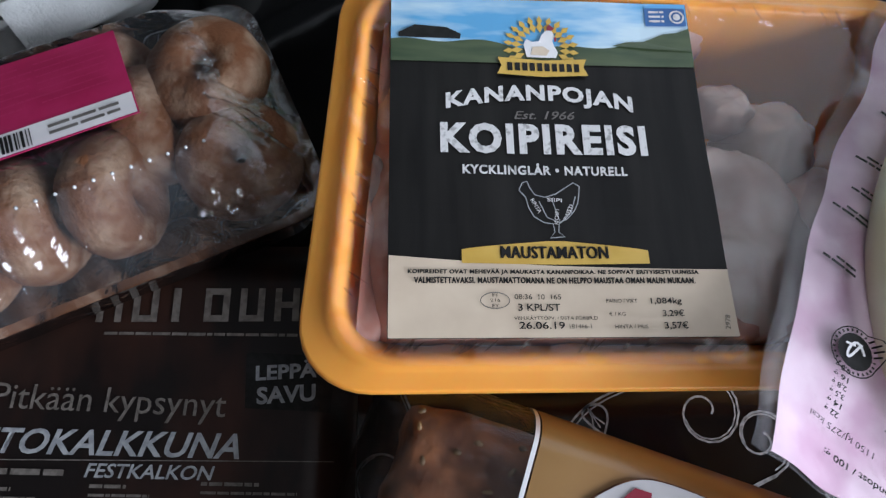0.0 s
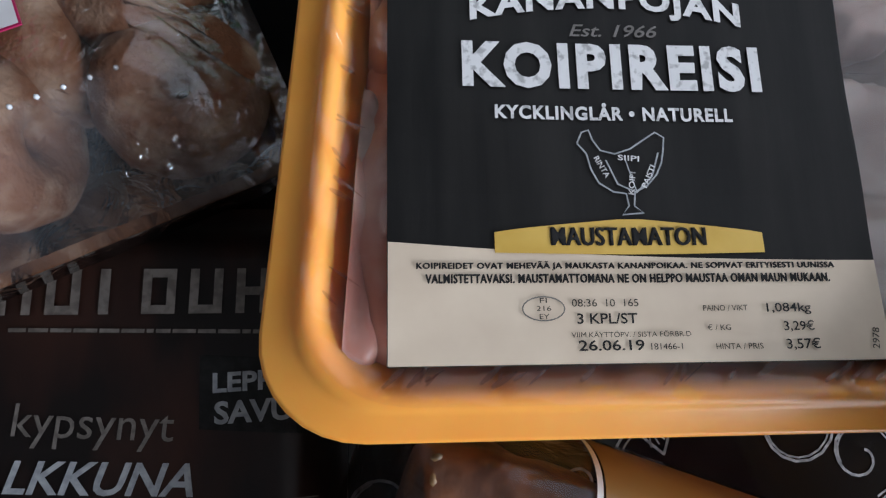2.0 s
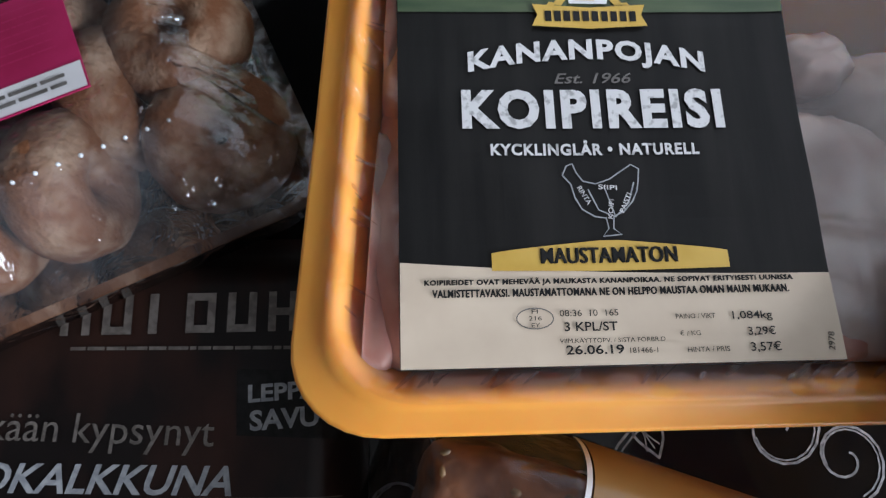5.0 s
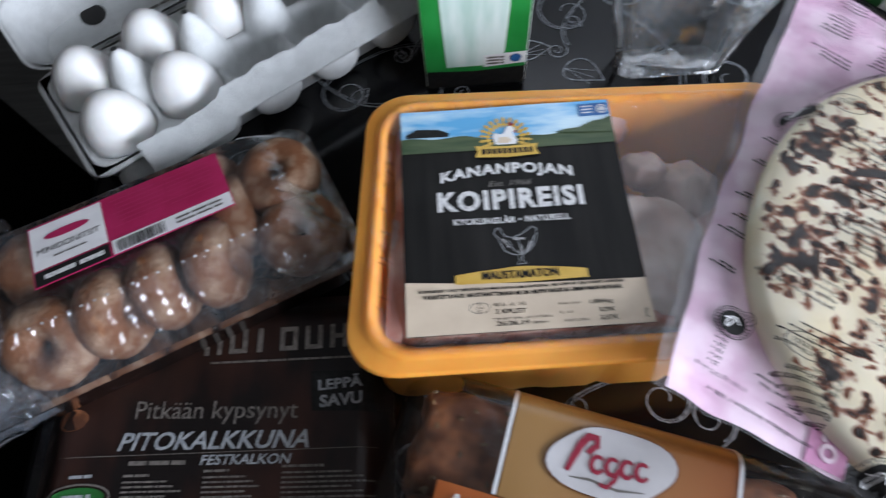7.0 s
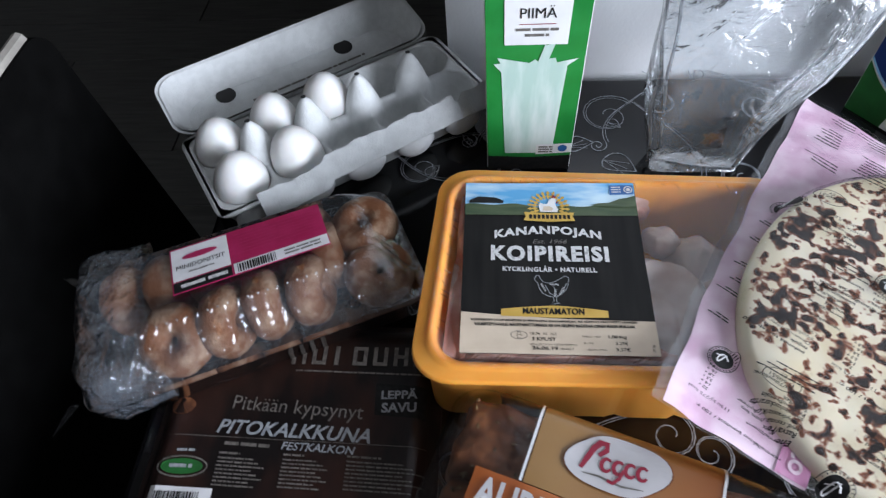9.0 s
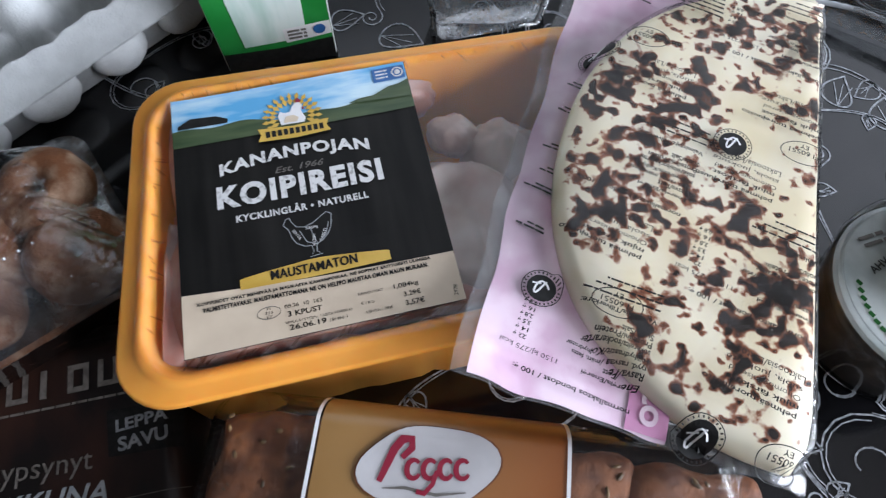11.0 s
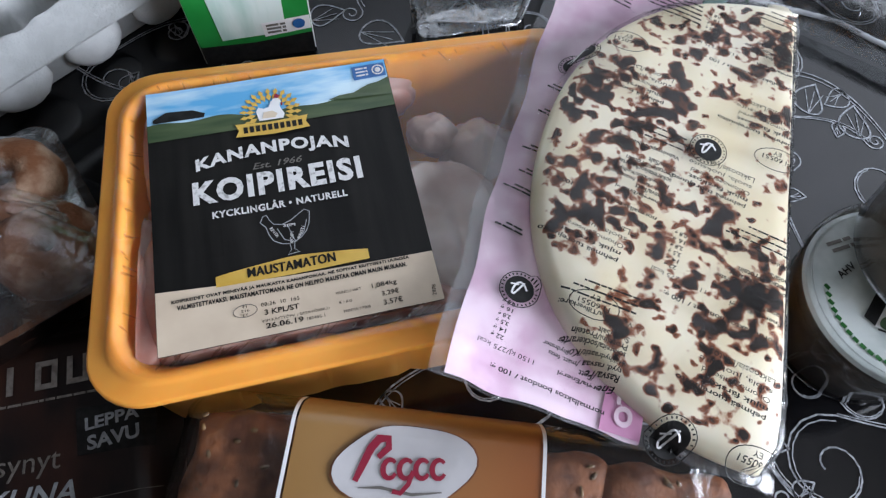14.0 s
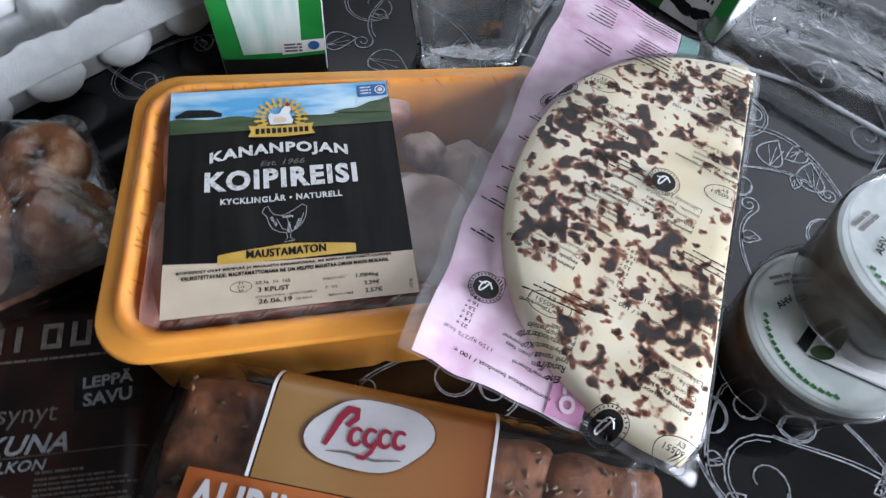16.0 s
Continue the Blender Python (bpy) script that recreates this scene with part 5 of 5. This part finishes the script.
def pouch_top(x, y):
    k = cheese_in(x, y)
    return 0.0012 + 0.0165 * (k * (2 - k)) ** 0.7 + droop(x, y) * (1 - 0.85 * k) + 0.0007 * noise.noise(Vector((x * 120, y * 60, 1))) * (1 - 0.6 * k)


def frill(u, v):
    """The pouch's own outline, a little wavy and cut skew at the far end."""
    x = PW * u + 0.0030 * noise.noise(Vector((v * 9, 2.0, 0))) * (1 - u) ** 2 + 0.0016 * noise.noise(Vector((v * 14, 7.0, 0))) * u ** 3
    y = (PL - 0.030 * u) * v + 0.0025 * noise.noise(Vector((u * 8, 4.0, 0))) * (1 - v) ** 3
    return x - 0.0040 * (1 - u) * math.sin(math.pi * v), y


part("pouch_back", sheet(lambda u, v: (*frill(u, v), droop(*frill(u, v)) - 0.0008), 40, 80), M_POUCHBACK, pouch, "milky clear border with a sealed edge", smooth=True)
part("pink_print", sheet(lambda u, v: (lambda x, y: (x, y, droop(x, y)))(*frill((0.006 + 0.075 * u) / PW, 0.004 + 0.992 * v)), 24, 90), M_PINK, pouch, "pink printed strip of the pouch", smooth=True)
part("teal_print", sheet(lambda u, v: (lambda x, y: (x, y, droop(x, y)))(*frill((0.0815 + 0.012 * u) / PW, 0.050 + 0.946 * v)), 6, 60), M_TEAL, pouch, smooth=True)
_lp = []
for _i in range(60):
    _t = math.pi * _i / 59
    _c, _s = math.sin(_t), math.cos(_t)
    _lp.append((CCX - CRX * _c ** 0.93, CCY - CRY * math.copysign(abs(_s) ** 0.93, _s)))
for _i in range(1, 24):
    _y = CCY + CRY * (1 - 2 * _i / 24)
    _lp.append((cheese_right(_y), _y))
_top = []
for _s, _z in ((0.93, 0.0008), (0.98, 0.0025), (1.0, 0.0060), (1.0, 0.0095), (0.988, 0.0128), (0.965, 0.0150), (0.93, 0.0162), (0.75, 0.0167), (0.5, 0.0168)):
    _top.append([(0.0850 + (x - 0.0850) * _s, CCY + (y - CCY) * _s, _z + (0.0005 * noise.noise(Vector((x * 60, y * 60, 3))) if _z > 0.014 else 0)) for x, y in _lp])
_bm = loft(_top, None, True, True)
part("bread_cheese", _bm, M_CHEESE, pouch, "creamy flat cheese with charred brown spots", smooth=True)
part("pouch_front", sheet(lambda u, v: (*frill(u, v), pouch_top(*frill(u, v)) + 0.0012), 90, 150), M_POUCHFILM, pouch, "clear glossy film", smooth=True)


def pz(x, y):
    return pouch_top(x, y) + 0.0016


_r3 = random.Random(8)
NUTRITION = (("Energia/Energi", 0.0205), ("Rasva/Fett", 0.0130), ("tyyd. rasvaa /m\u00e4tt. fetts", 0.0260), ("Hiilihydraatit/Kolhydrater", 0.0290), ("sokereita/sockerarter", 0.0240), ("Proteiini/Protein", 0.0210), ("Suola/Salt", 0.0120))
VALUES = ("22 g", "14 g", "3,5 g", "2,8 g", "16 g", "0,8 g")


def print_block(x, y, rot, values=True):
    """One repeat of the printed table: a heading, the nutrients and their amounts, then the maker's lines."""
    c, s = math.cos(radians(rot + 180)), math.sin(radians(rot + 180))

    def at(u, v):
        return x + c * u - s * v, y + s * u + c * v
    lettering("normallaktos bondost / 100 g:", *at(0, 0), 0.045, 0.0028, M_INK, pouch, pz, 0.0004, rot=rot, bold=0.02, name="print_heading")
    for k, (t, w) in enumerate(NUTRITION):
        lettering(t, *at(0, 0.0078 + 0.0031 * k), w, 0.0025, M_INK, pouch, pz, 0.0004, rot=rot, bold=0.02, name="nutrition_line")
    if values:
        lettering("1150 kJ/275 kcal", *at(-0.030, 0.0078), 0.0225, 0.0026, M_INK, pouch, pz, 0.0004, rot=rot, name="nutrition_value")
        for k, t in enumerate(VALUES):
            lettering(t, *at(-0.0435, 0.0120 + 0.0031 * k), 0.0052, 0.0025, M_INK, pouch, pz, 0.0004, rot=rot, bold=0.02, name="nutrition_value")
    lettering("Valmistaja/Tillverkare:", *at(0, 0.0330), 0.0290, 0.0027, M_INK, pouch, pz, 0.0004, rot=rot, bold=0.02, name="print_heading")
    bars([(*at(0, 0.0370 + 0.0031 * k), 0.030 - 0.004 * k, 0.0008) for k in range(3)], M_INK, pouch, pz, 0.0004, rot=rot, rng=_r3)


def word_block(x, y, rot):
    """The product lines that stand between the tables."""
    c, s = math.cos(radians(rot + 180)), math.sin(radians(rot + 180))
    for k, (t, w) in enumerate((("pehme\u00e4 tuorejuusto", 0.034), ("mjuk f\u00e4rskost", 0.026), ("Ohomogeniserad", 0.026), ("suola, juoksute", 0.028), ("Laktoosia/Laktos", 0.025))):
        lettering(t, x - s * 0.0036 * k, y + c * 0.0036 * k, w, 0.0028, M_INK, pouch, pz, 0.0004, rot=rot, bold=0.02 if k < 2 else 0.0, name="product_line")


print_block(0.066, 0.0085, 176)
for _x, _y in ((0.070, 0.090), (0.122, 0.052), (0.122, 0.178)):
    print_block(_x, _y, 171, _x > 0.1)
for _x, _y in ((0.120, 0.022), (0.058, 0.066), (0.122, 0.146), (0.064, 0.150), (0.105, 0.108)):
    word_block(_x, _y, 170)
for _x, _y, _n, _w in ((0.074, 0.203, 5, 0.030), (0.074, 0.226, 7, 0.028), (0.078, 0.258, 4, 0.034), (0.042, 0.222, 3, 0.024), (0.038, 0.246, 6, 0.018), (0.044, 0.270, 3, 0.022)):
    bars([(_x, _y + 0.0030 * k, _w * _r3.uniform(0.55, 1.0), 0.0010) for k in range(_n)], M_INK, pouch, pz, 0.0004, rot=168, rng=_r3)
for _y, _w in ((0.072, 0.016), (0.093, 0.018), (0.104, 0.012), (0.118, 0.014), (0.140, 0.012), (0.156, 0.010)):
    bars([(0.0200, _y, _w * 0.8, 0.0010), (0.0195, _y + 0.0022, _w * 0.5, 0.0010)], M_INK, pouch, droop, 0.0010, rot=170, rng=_r3)
for _x, _y in ((0.0245, 0.0450), (0.0863, 0.1303), (0.0225, 0.1707), (0.0895, 0.0040)):
    part("seal_mark", disc(_x, _y, 0.0060, pz, 0.0006), M_INK, pouch)
    _bm = bmesh.new()
    ribbon([(_x + 0.0081 * math.cos(a * 0.3), _y + 0.0081 * math.sin(a * 0.3)) for a in range(22)], 0.0004, pz, 0.0004, _bm)
    for _k in range(26):
        _a = 2 * math.pi * _k / 26
        ribbon([(_x + q * math.cos(_a), _y + q * math.sin(_a)) for q in (0.0066, 0.0075)], 0.0006, pz, 0.0004, _bm)
    part("seal_ring", _bm, M_INK, pouch)
    _bm = bmesh.new()
    ribbon([(_x + 0.0036 * math.cos(a * 0.35 + 0.6) * (1 - a / 30), _y + 0.0030 * math.sin(a * 0.55)) for a in range(16)], 0.0008, pz, 0.0012, _bm)
    ribbon([(_x - 0.0040, _y + 0.0012), (_x - 0.0006, _y + 0.0018)], 0.0007, pz, 0.0012, _bm)
    part("seal_scroll", _bm, M_LABELWHITE, pouch)
for _x, _y in ((0.0525, 0.0435), (0.118, 0.004), (0.116, 0.135), (0.042, 0.180)):
    _bm = bmesh.new()
    ribbon([(_x + 0.0098 * math.cos(a * 0.3), _y + 0.0058 * math.sin(a * 0.3)) for a in range(22)], 0.0004, pz, 0.0003, _bm)
    part("oval_mark", _bm, M_INK, pouch)
    lettering("FI 60551", _x + 0.0062, _y + 0.0006, 0.0125, 0.0024, M_INK, pouch, pz, 0.0004, rot=174, bold=0.01, name="oval_code")
    lettering("EY", _x + 0.0018, _y + 0.0040, 0.0036, 0.0022, M_INK, pouch, pz, 0.0004, rot=174, bold=0.01, name="oval_code")
part("pink_corner", sheet(lambda u, v: (0.0655 + 0.0155 * u, 0.0015 + 0.036 * v, droop(0.0655 + 0.0155 * u, 0.0015 + 0.036 * v) + 0.0008), 8, 12), M_PINKDEEP, pouch, smooth=True)
lettering("sto", 0.0700, 0.0235, 0.0190, 0.0085, M_PINK, pouch, droop, 0.0014, rot=-90, bold=0.02)

# ---- bread bag ----
M_BREAD = Matrix.Translation((-0.0190, 0.0605, TABLE + 0.0005)) @ Matrix.Rotation(radians(-19.5), 4, "Z")
bread = thing("bread_bag", M_BREAD, "gold and orange printed bag of flat seeded bread pieces", "bread bag")
BL, BW, BH = 0.236, 0.125, 0.062


def bag_z(x, y):
    """Height of the bag's upper side; y runs from the far edge (0) towards the front (-BW)."""
    e = min(max(0.0, x + 0.004) / 0.040, max(0.0, BL + 0.004 - x) / 0.035, 1.0)
    v = min(max(0.0, -y) / 0.016, max(0.0, BW + y) / 0.030, 1.0)
    return 0.004 + (BH - 0.004) * math.sqrt(max(0.0, 1 - (1 - e) ** 2)) * math.sqrt(max(0.0, 1 - (1 - v) ** 2)) ** 0.7 + 0.0014 * noise.noise(Vector((x * 24, y * 24, 9))) * e * v


def loaf(cx, cy, sx, sy, sz, seed):
    bm = box(-sx, sx, -sy, sy, -sz, sz, 0.007, 3)
    bmesh.ops.subdivide_edges(bm, edges=[e for e in bm.edges if e.calc_length() > 0.008], cuts=5, use_grid_fill=True)
    for v in bm.verts:
        p = v.co * 70 + Vector((seed, 0, 0))
        v.co += 0.0028 * Vector((noise.noise(p), noise.noise(p + Vector((7, 0, 0))), noise.noise(p + Vector((0, 7, 0))))) + 0.0010 * Vector((0, 0, noise.noise(p * 3.5)))
        v.co += Vector((cx, cy, 0.031))
    return bm


for _i, (_x, _y) in enumerate(((0.040, -0.038), (0.098, -0.038), (0.155, -0.040), (0.204, -0.042), (0.042, -0.088), (0.098, -0.090), (0.155, -0.090), (0.204, -0.090))):
    part("bread_piece", loaf(_x, _y, 0.027, 0.026, 0.024, _i * 3.7), M_CRUST, bread, "brown seeded bread piece", smooth=True)
    _bm, _rs = bmesh.new(), random.Random(40 + _i)
    for _k in range(26):
        _px, _py, _a = _x + _rs.uniform(-0.024, 0.024), _y + _rs.uniform(-0.023, 0.023), _rs.uniform(0, 3.14)
        _ln, _wd, _zt = _rs.uniform(0.0014, 0.0026), _rs.uniform(0.0007, 0.0011), 0.0552 + _rs.uniform(-0.0008, 0.0008)
        _c, _s = math.cos(_a), math.sin(_a)
        _ring = [_bm.verts.new((_px + _c * p * _ln - _s * q * _wd, _py + _s * p * _ln + _c * q * _wd, _zt)) for p, q in ((-1, 0), (-0.4, -1), (0.6, -0.8), (1, 0), (0.6, 0.8), (-0.4, 1))]
        _tip = _bm.verts.new((_px, _py, _zt + 0.0011))
        for _j in range(6):
            _bm.faces.new((_ring[_j], _ring[(_j + 1) % 6], _tip))
    tagged(part("seeds", _bm, M_SEED, bread, smooth=True), kind="stuff")
def ease(t):
    return 0.5 - 0.5 * math.cos(math.pi * t)


part("clear_bag", sheet(lambda u, v: (-0.004 + (BL + 0.008) * ease(u), -BW * ease(v), bag_z(-0.004 + (BL + 0.008) * ease(u), -BW * ease(v))), 110, 80), M_BAG, bread, smooth=True)
part("gold_print", sheet(lambda u, v: (0.056 + 0.097 * u, -0.001 - 0.053 * v ** 1.6, bag_z(0.056 + 0.097 * u, -0.001 - 0.053 * v ** 1.6) + 0.0008), 30, 40), M_BREADBAG, bread, smooth=True)
part("orange_print", sheet(lambda u, v: (0.030 + 0.150 * u, -0.0545 - 0.060 * v, bag_z(0.030 + 0.150 * u, -0.0545 - 0.060 * v) + 0.0009), 30, 20), M_BREADORANGE, bread, smooth=True)


def bz(x, y):
    return bag_z(x, y) + 0.0014


for _x in (0.0545, 0.1535):
    _bm = bmesh.new()
    ribbon([(_x, -0.001 - 0.053 * (i / 30) ** 1.6) for i in range(31)], 0.0015, bz, 0.0, _bm)
    part("white_stripe", _bm, M_LABELWHITE, bread)
def leaf_shield(k, lift):
    """A plump leaf with its tips at the upper right and the lower left."""
    loops = []
    for q in (1.0, 0.72, 0.45, 0.15):
        loops.append([])
        for i in range(40):
            a = 2 * math.pi * i / 40
            r = 1 + 0.13 * math.cos(2 * (a - 0.45)) + 0.05 * math.cos(4 * (a - 0.45))
            x, y = 0.1000 + 0.0245 * k * q * r * math.cos(a), -0.0285 + 0.0165 * k * q * r * math.sin(a)
            loops[-1].append((x, y, bz(x, y) + lift))
    return loft(loops, cap1=True)


part("shield_edge", leaf_shield(1.03, 0.0003), M_CRUST, bread)
part("logo_shield", leaf_shield(1.0, 0.0007), M_SHIELD, bread)
# brand script as plain strokes: a tall loop, a run of rounds and an underline
_bm = bmesh.new()
ribbon([(0.0820, -0.0360), (0.0840, -0.0300), (0.0862, -0.0235), (0.0890, -0.0195), (0.0925, -0.0192), (0.0930, -0.0225), (0.0895, -0.0265)], lambda t: 0.0022 + 0.0012 * math.sin(math.pi * t), bz, 0.0012, _bm)
part("logo_stroke", _bm, M_CRIMSON, bread)
for _k in range(4):
    _bm = bmesh.new()
    _cx = 0.0945 + 0.0062 * _k
    ribbon([(_cx + 0.0026 * math.cos(a * 0.42 + 0.8), -0.0302 + 0.0006 * _k + 0.0034 * math.sin(a * 0.42 + 0.8)) for a in range(13)], lambda t: 0.0013 + 0.0008 * math.sin(math.pi * t), bz, 0.0012, _bm)
    part("logo_stroke", _bm, M_CRIMSON, bread)
_bm = bmesh.new()
ribbon([(0.1035, -0.0300), (0.1022, -0.0350), (0.0995, -0.0385), (0.0965, -0.0380)], 0.0018, bz, 0.0013, _bm)
part("logo_stroke", _bm, M_CRIMSON, bread)
_bm = bmesh.new()
ribbon([(0.0835, -0.0382), (0.0920, -0.0372), (0.1040, -0.0385), (0.1150, -0.0365)], lambda t: 0.0004 + 0.0009 * math.sin(math.pi * t), bz, 0.0010, _bm)
part("logo_underline", _bm, M_GREYPRINT, bread)
lettering("AURINKO", 0.034, -0.0745, 0.072, 0.0165, M_SHIELD, bread, bz, 0.0008, bold=0.03, rot=0)
part("white_plate", grid_patch(0.110, 0.172, -0.079, -0.0555, bz, 0.0006, 6), M_LABELWHITE, bread)
lettering("PALAT", 0.113, -0.0755, 0.056, 0.0165, M_INK, bread, bz, 0.0012, bold=0.03)


# ---- cheese tubs ----
TUB_SIZE = Matrix.Diagonal((0.79, 0.79, 0.95, 1))


def tub(m, label):
    t = thing("cheese_tub", m, label, "tub", "stacked tubs")
    n = 48

    def ring(r, z):
        return [(r * math.cos(2 * math.pi * i / n), r * math.sin(2 * math.pi * i / n), z) for i in range(n)]
    part("tub_wall", loft([ring(0.0500, 0), ring(0.0525, 0.002), ring(0.0580, 0.040), ring(0.0600, 0.0475), ring(0.0598, 0.0490)], cap0=True), M_TUB, t, smooth=True)
    part("filling", loft([ring(0.0495, 0.003), ring(0.0562, 0.040), ring(0.0520, 0.0435)], cap0=True, cap1=True), M_CURD, t, smooth=True)
    part("clear_lid", loft([ring(0.0610, 0.0462), ring(0.0615, 0.0490), ring(0.0610, 0.0560), ring(0.0585, 0.0568), ring(0.0560, 0.0560), ring(0.0545, 0.0530)], cap1=False), M_TUB, t, smooth=True)
    part("foil", loft([ring(0.0585, 0.0500), ring(0.0560, 0.0508), ring(0.0500, 0.0510)], cap1=True), M_TUBLID, t)
    part("black_band", flat([(-0.029, -0.010), (0.008, 0.027), (0.0135, 0.0215), (-0.025, -0.0165)], None, 0.0518), M_INK, t)
    part("product_panel", flat([(-0.025, -0.0165), (0.0135, 0.0215), (0.050, -0.004), (0.030, -0.044)], None, 0.0515), M_LABELWHITE, t)
    part("green_leaf_print", flat([(-0.0136 + 0.0085 * math.cos(a * 0.4), -0.0165 + 0.0050 * math.sin(a * 0.4)) for a in range(15)], None, 0.0521), M_FIELD, t)
    lettering("AHVEN", 0.008, -0.0005, 0.026, 0.0040, M_INK, t, None, 0.0521, bold=0.02, rot=-33)
    lettering("KERMA", -0.003, -0.0065, 0.037, 0.0070, M_INK, t, None, 0.0521, bold=0.03, rot=-33)
    lettering("AHV", -0.033, 0.014, 0.014, 0.0048, M_INK, t, None, 0.0518, bold=0.02, rot=28)
    bars([(-0.033, 0.036, 0.017, 0.0024), (-0.031, 0.0315, 0.018, 0.0024)], M_GREYPRINT, t, None, 0.0515, rot=12)
    bars([(0.047 * math.cos(k * 0.105 + 2.9), 0.047 * math.sin(k * 0.105 + 2.9), 0.0036, 0.0026) for k in range(15)], M_DARKGREEN, t, None, 0.0515, rot=-60)
    _bm = bmesh.new()
    ribbon([(-0.024, -0.0185), (0.029, -0.0460)], 0.0012, None, 0.0518, _bm)
    part("panel_edge", _bm, M_INK, t)
    return t


tub(pose(0.3090, 0.0235, TABLE + 0.0005, 0, 0, -7) @ TUB_SIZE, "round clear tub with white foil lid on the tablecloth")
tub(pose(0.3315, 0.0345, TABLE + 0.0005 + 0.0570 * 0.95, 0, 0, 16) @ TUB_SIZE, "round clear tub with white foil lid atop another tub")

# ---- clear plastic packs ----
stand = thing("clear_plastic_pack", pose(0.168, 0.283, TABLE + 0.0005), "empty crumpled clear plastic pack standing by the wall", "plastic pack")


def crumple(p, a=0.006):
    v = Vector(p)
    return v + a * Vector((noise.noise(v * 26), noise.noise(v * 26 + Vector((9, 0, 0))), noise.noise(v * 26 + Vector((0, 9, 0)))))


_lps = []
for _z, _x0, _x1, _d in ((0.0, -0.036, 0.036, 0.014), (0.002, -0.038, 0.038, 0.016), (0.03, -0.041, 0.047, 0.020), (0.06, -0.043, 0.060, 0.022), (0.09, -0.045, 0.078, 0.024), (0.12, -0.046, 0.095, 0.022), (0.15, -0.047, 0.110, 0.018)):
    _lps.append([crumple((x, y + 0.18 * _z, _z), 0.0 if _z == 0 else 0.007) for x, y in rr(_x0, _x1, -_d, _d, 0.008, 10, 4)])
part("pack_wall", loft(_lps, cap0=True), M_WRAP2, stand, smooth=True)
# added pale tubes paint the bright lines down the pack's edges
for _k in (0, 12, 27, 40):
    part("edge_glint", tube([tuple(lp[_k % len(lp)]) for lp in _lps[1:]], 0.0016, 6), M_GLINT, stand, "crumpled edge, brightened with pale haze", smooth=True)
low = thing("clear_plastic_tray", pose(0.459, 0.241, TABLE + 0.0005, 0, 0, -45), "clear embossed plastic tray lying on the tablecloth", "plastic tray")
_lps = []
for _i, _z in ((0.0, 0.001), (0.003, 0.012), (0.007, 0.022), (0.012, 0.026), (0.018, 0.020), (0.026, 0.012), (0.034, 0.011), (0.044, 0.016), (0.052, 0.012)):
    _lps.append([(x, y, z) if _z < 0.002 else crumple((x, y, z), 0.005) for x, y, z in [(x, y, _z) for x, y in rr(-0.11 + _i, 0.11 - _i, -0.060 + _i, 0.060 - _i, 0.02, 14, 6)]])
part("tray_shell", loft(_lps, cap1=True), M_WRAP, low, smooth=True)
# added pale tube paints the bright line round the tray's edge
part("rim_glint", tube([crumple((x, y, 0.012), 0.005) for x, y in rr(-0.108, 0.108, -0.058, 0.058, 0.02, 14, 6)], 0.0020, 6), M_GLINT, low, smooth=True)

# ---- floor planks ----
_pm = finish("plank", box(0, 1.196, 0, 0.190, -0.0115, 0.0, 0.0012, 1), M_PLANK)
for _j in range(27):
    _off = -((_j * 0.43) % 1.2)
    for _i in range(5):
        _x = ROOM_X0 - 0.08 + _off + _i * 1.2
        _x0, _x1 = max(_x, ROOM_X0), min(_x + 1.196, ROOM_X1)
        _y0 = ROOM_Y0 + _j * 0.192
        if _x1 - _x0 > 0.02 and _y0 < ROOM_Y1 - 0.02:
            _o = new("plank", _pm)
            _o.parent = FLOOR
            _o.location, _o.scale = (_x0, _y0, 0), ((_x1 - _x0) / 1.196, min(0.190, ROOM_Y1 - _y0) / 0.190, 1)
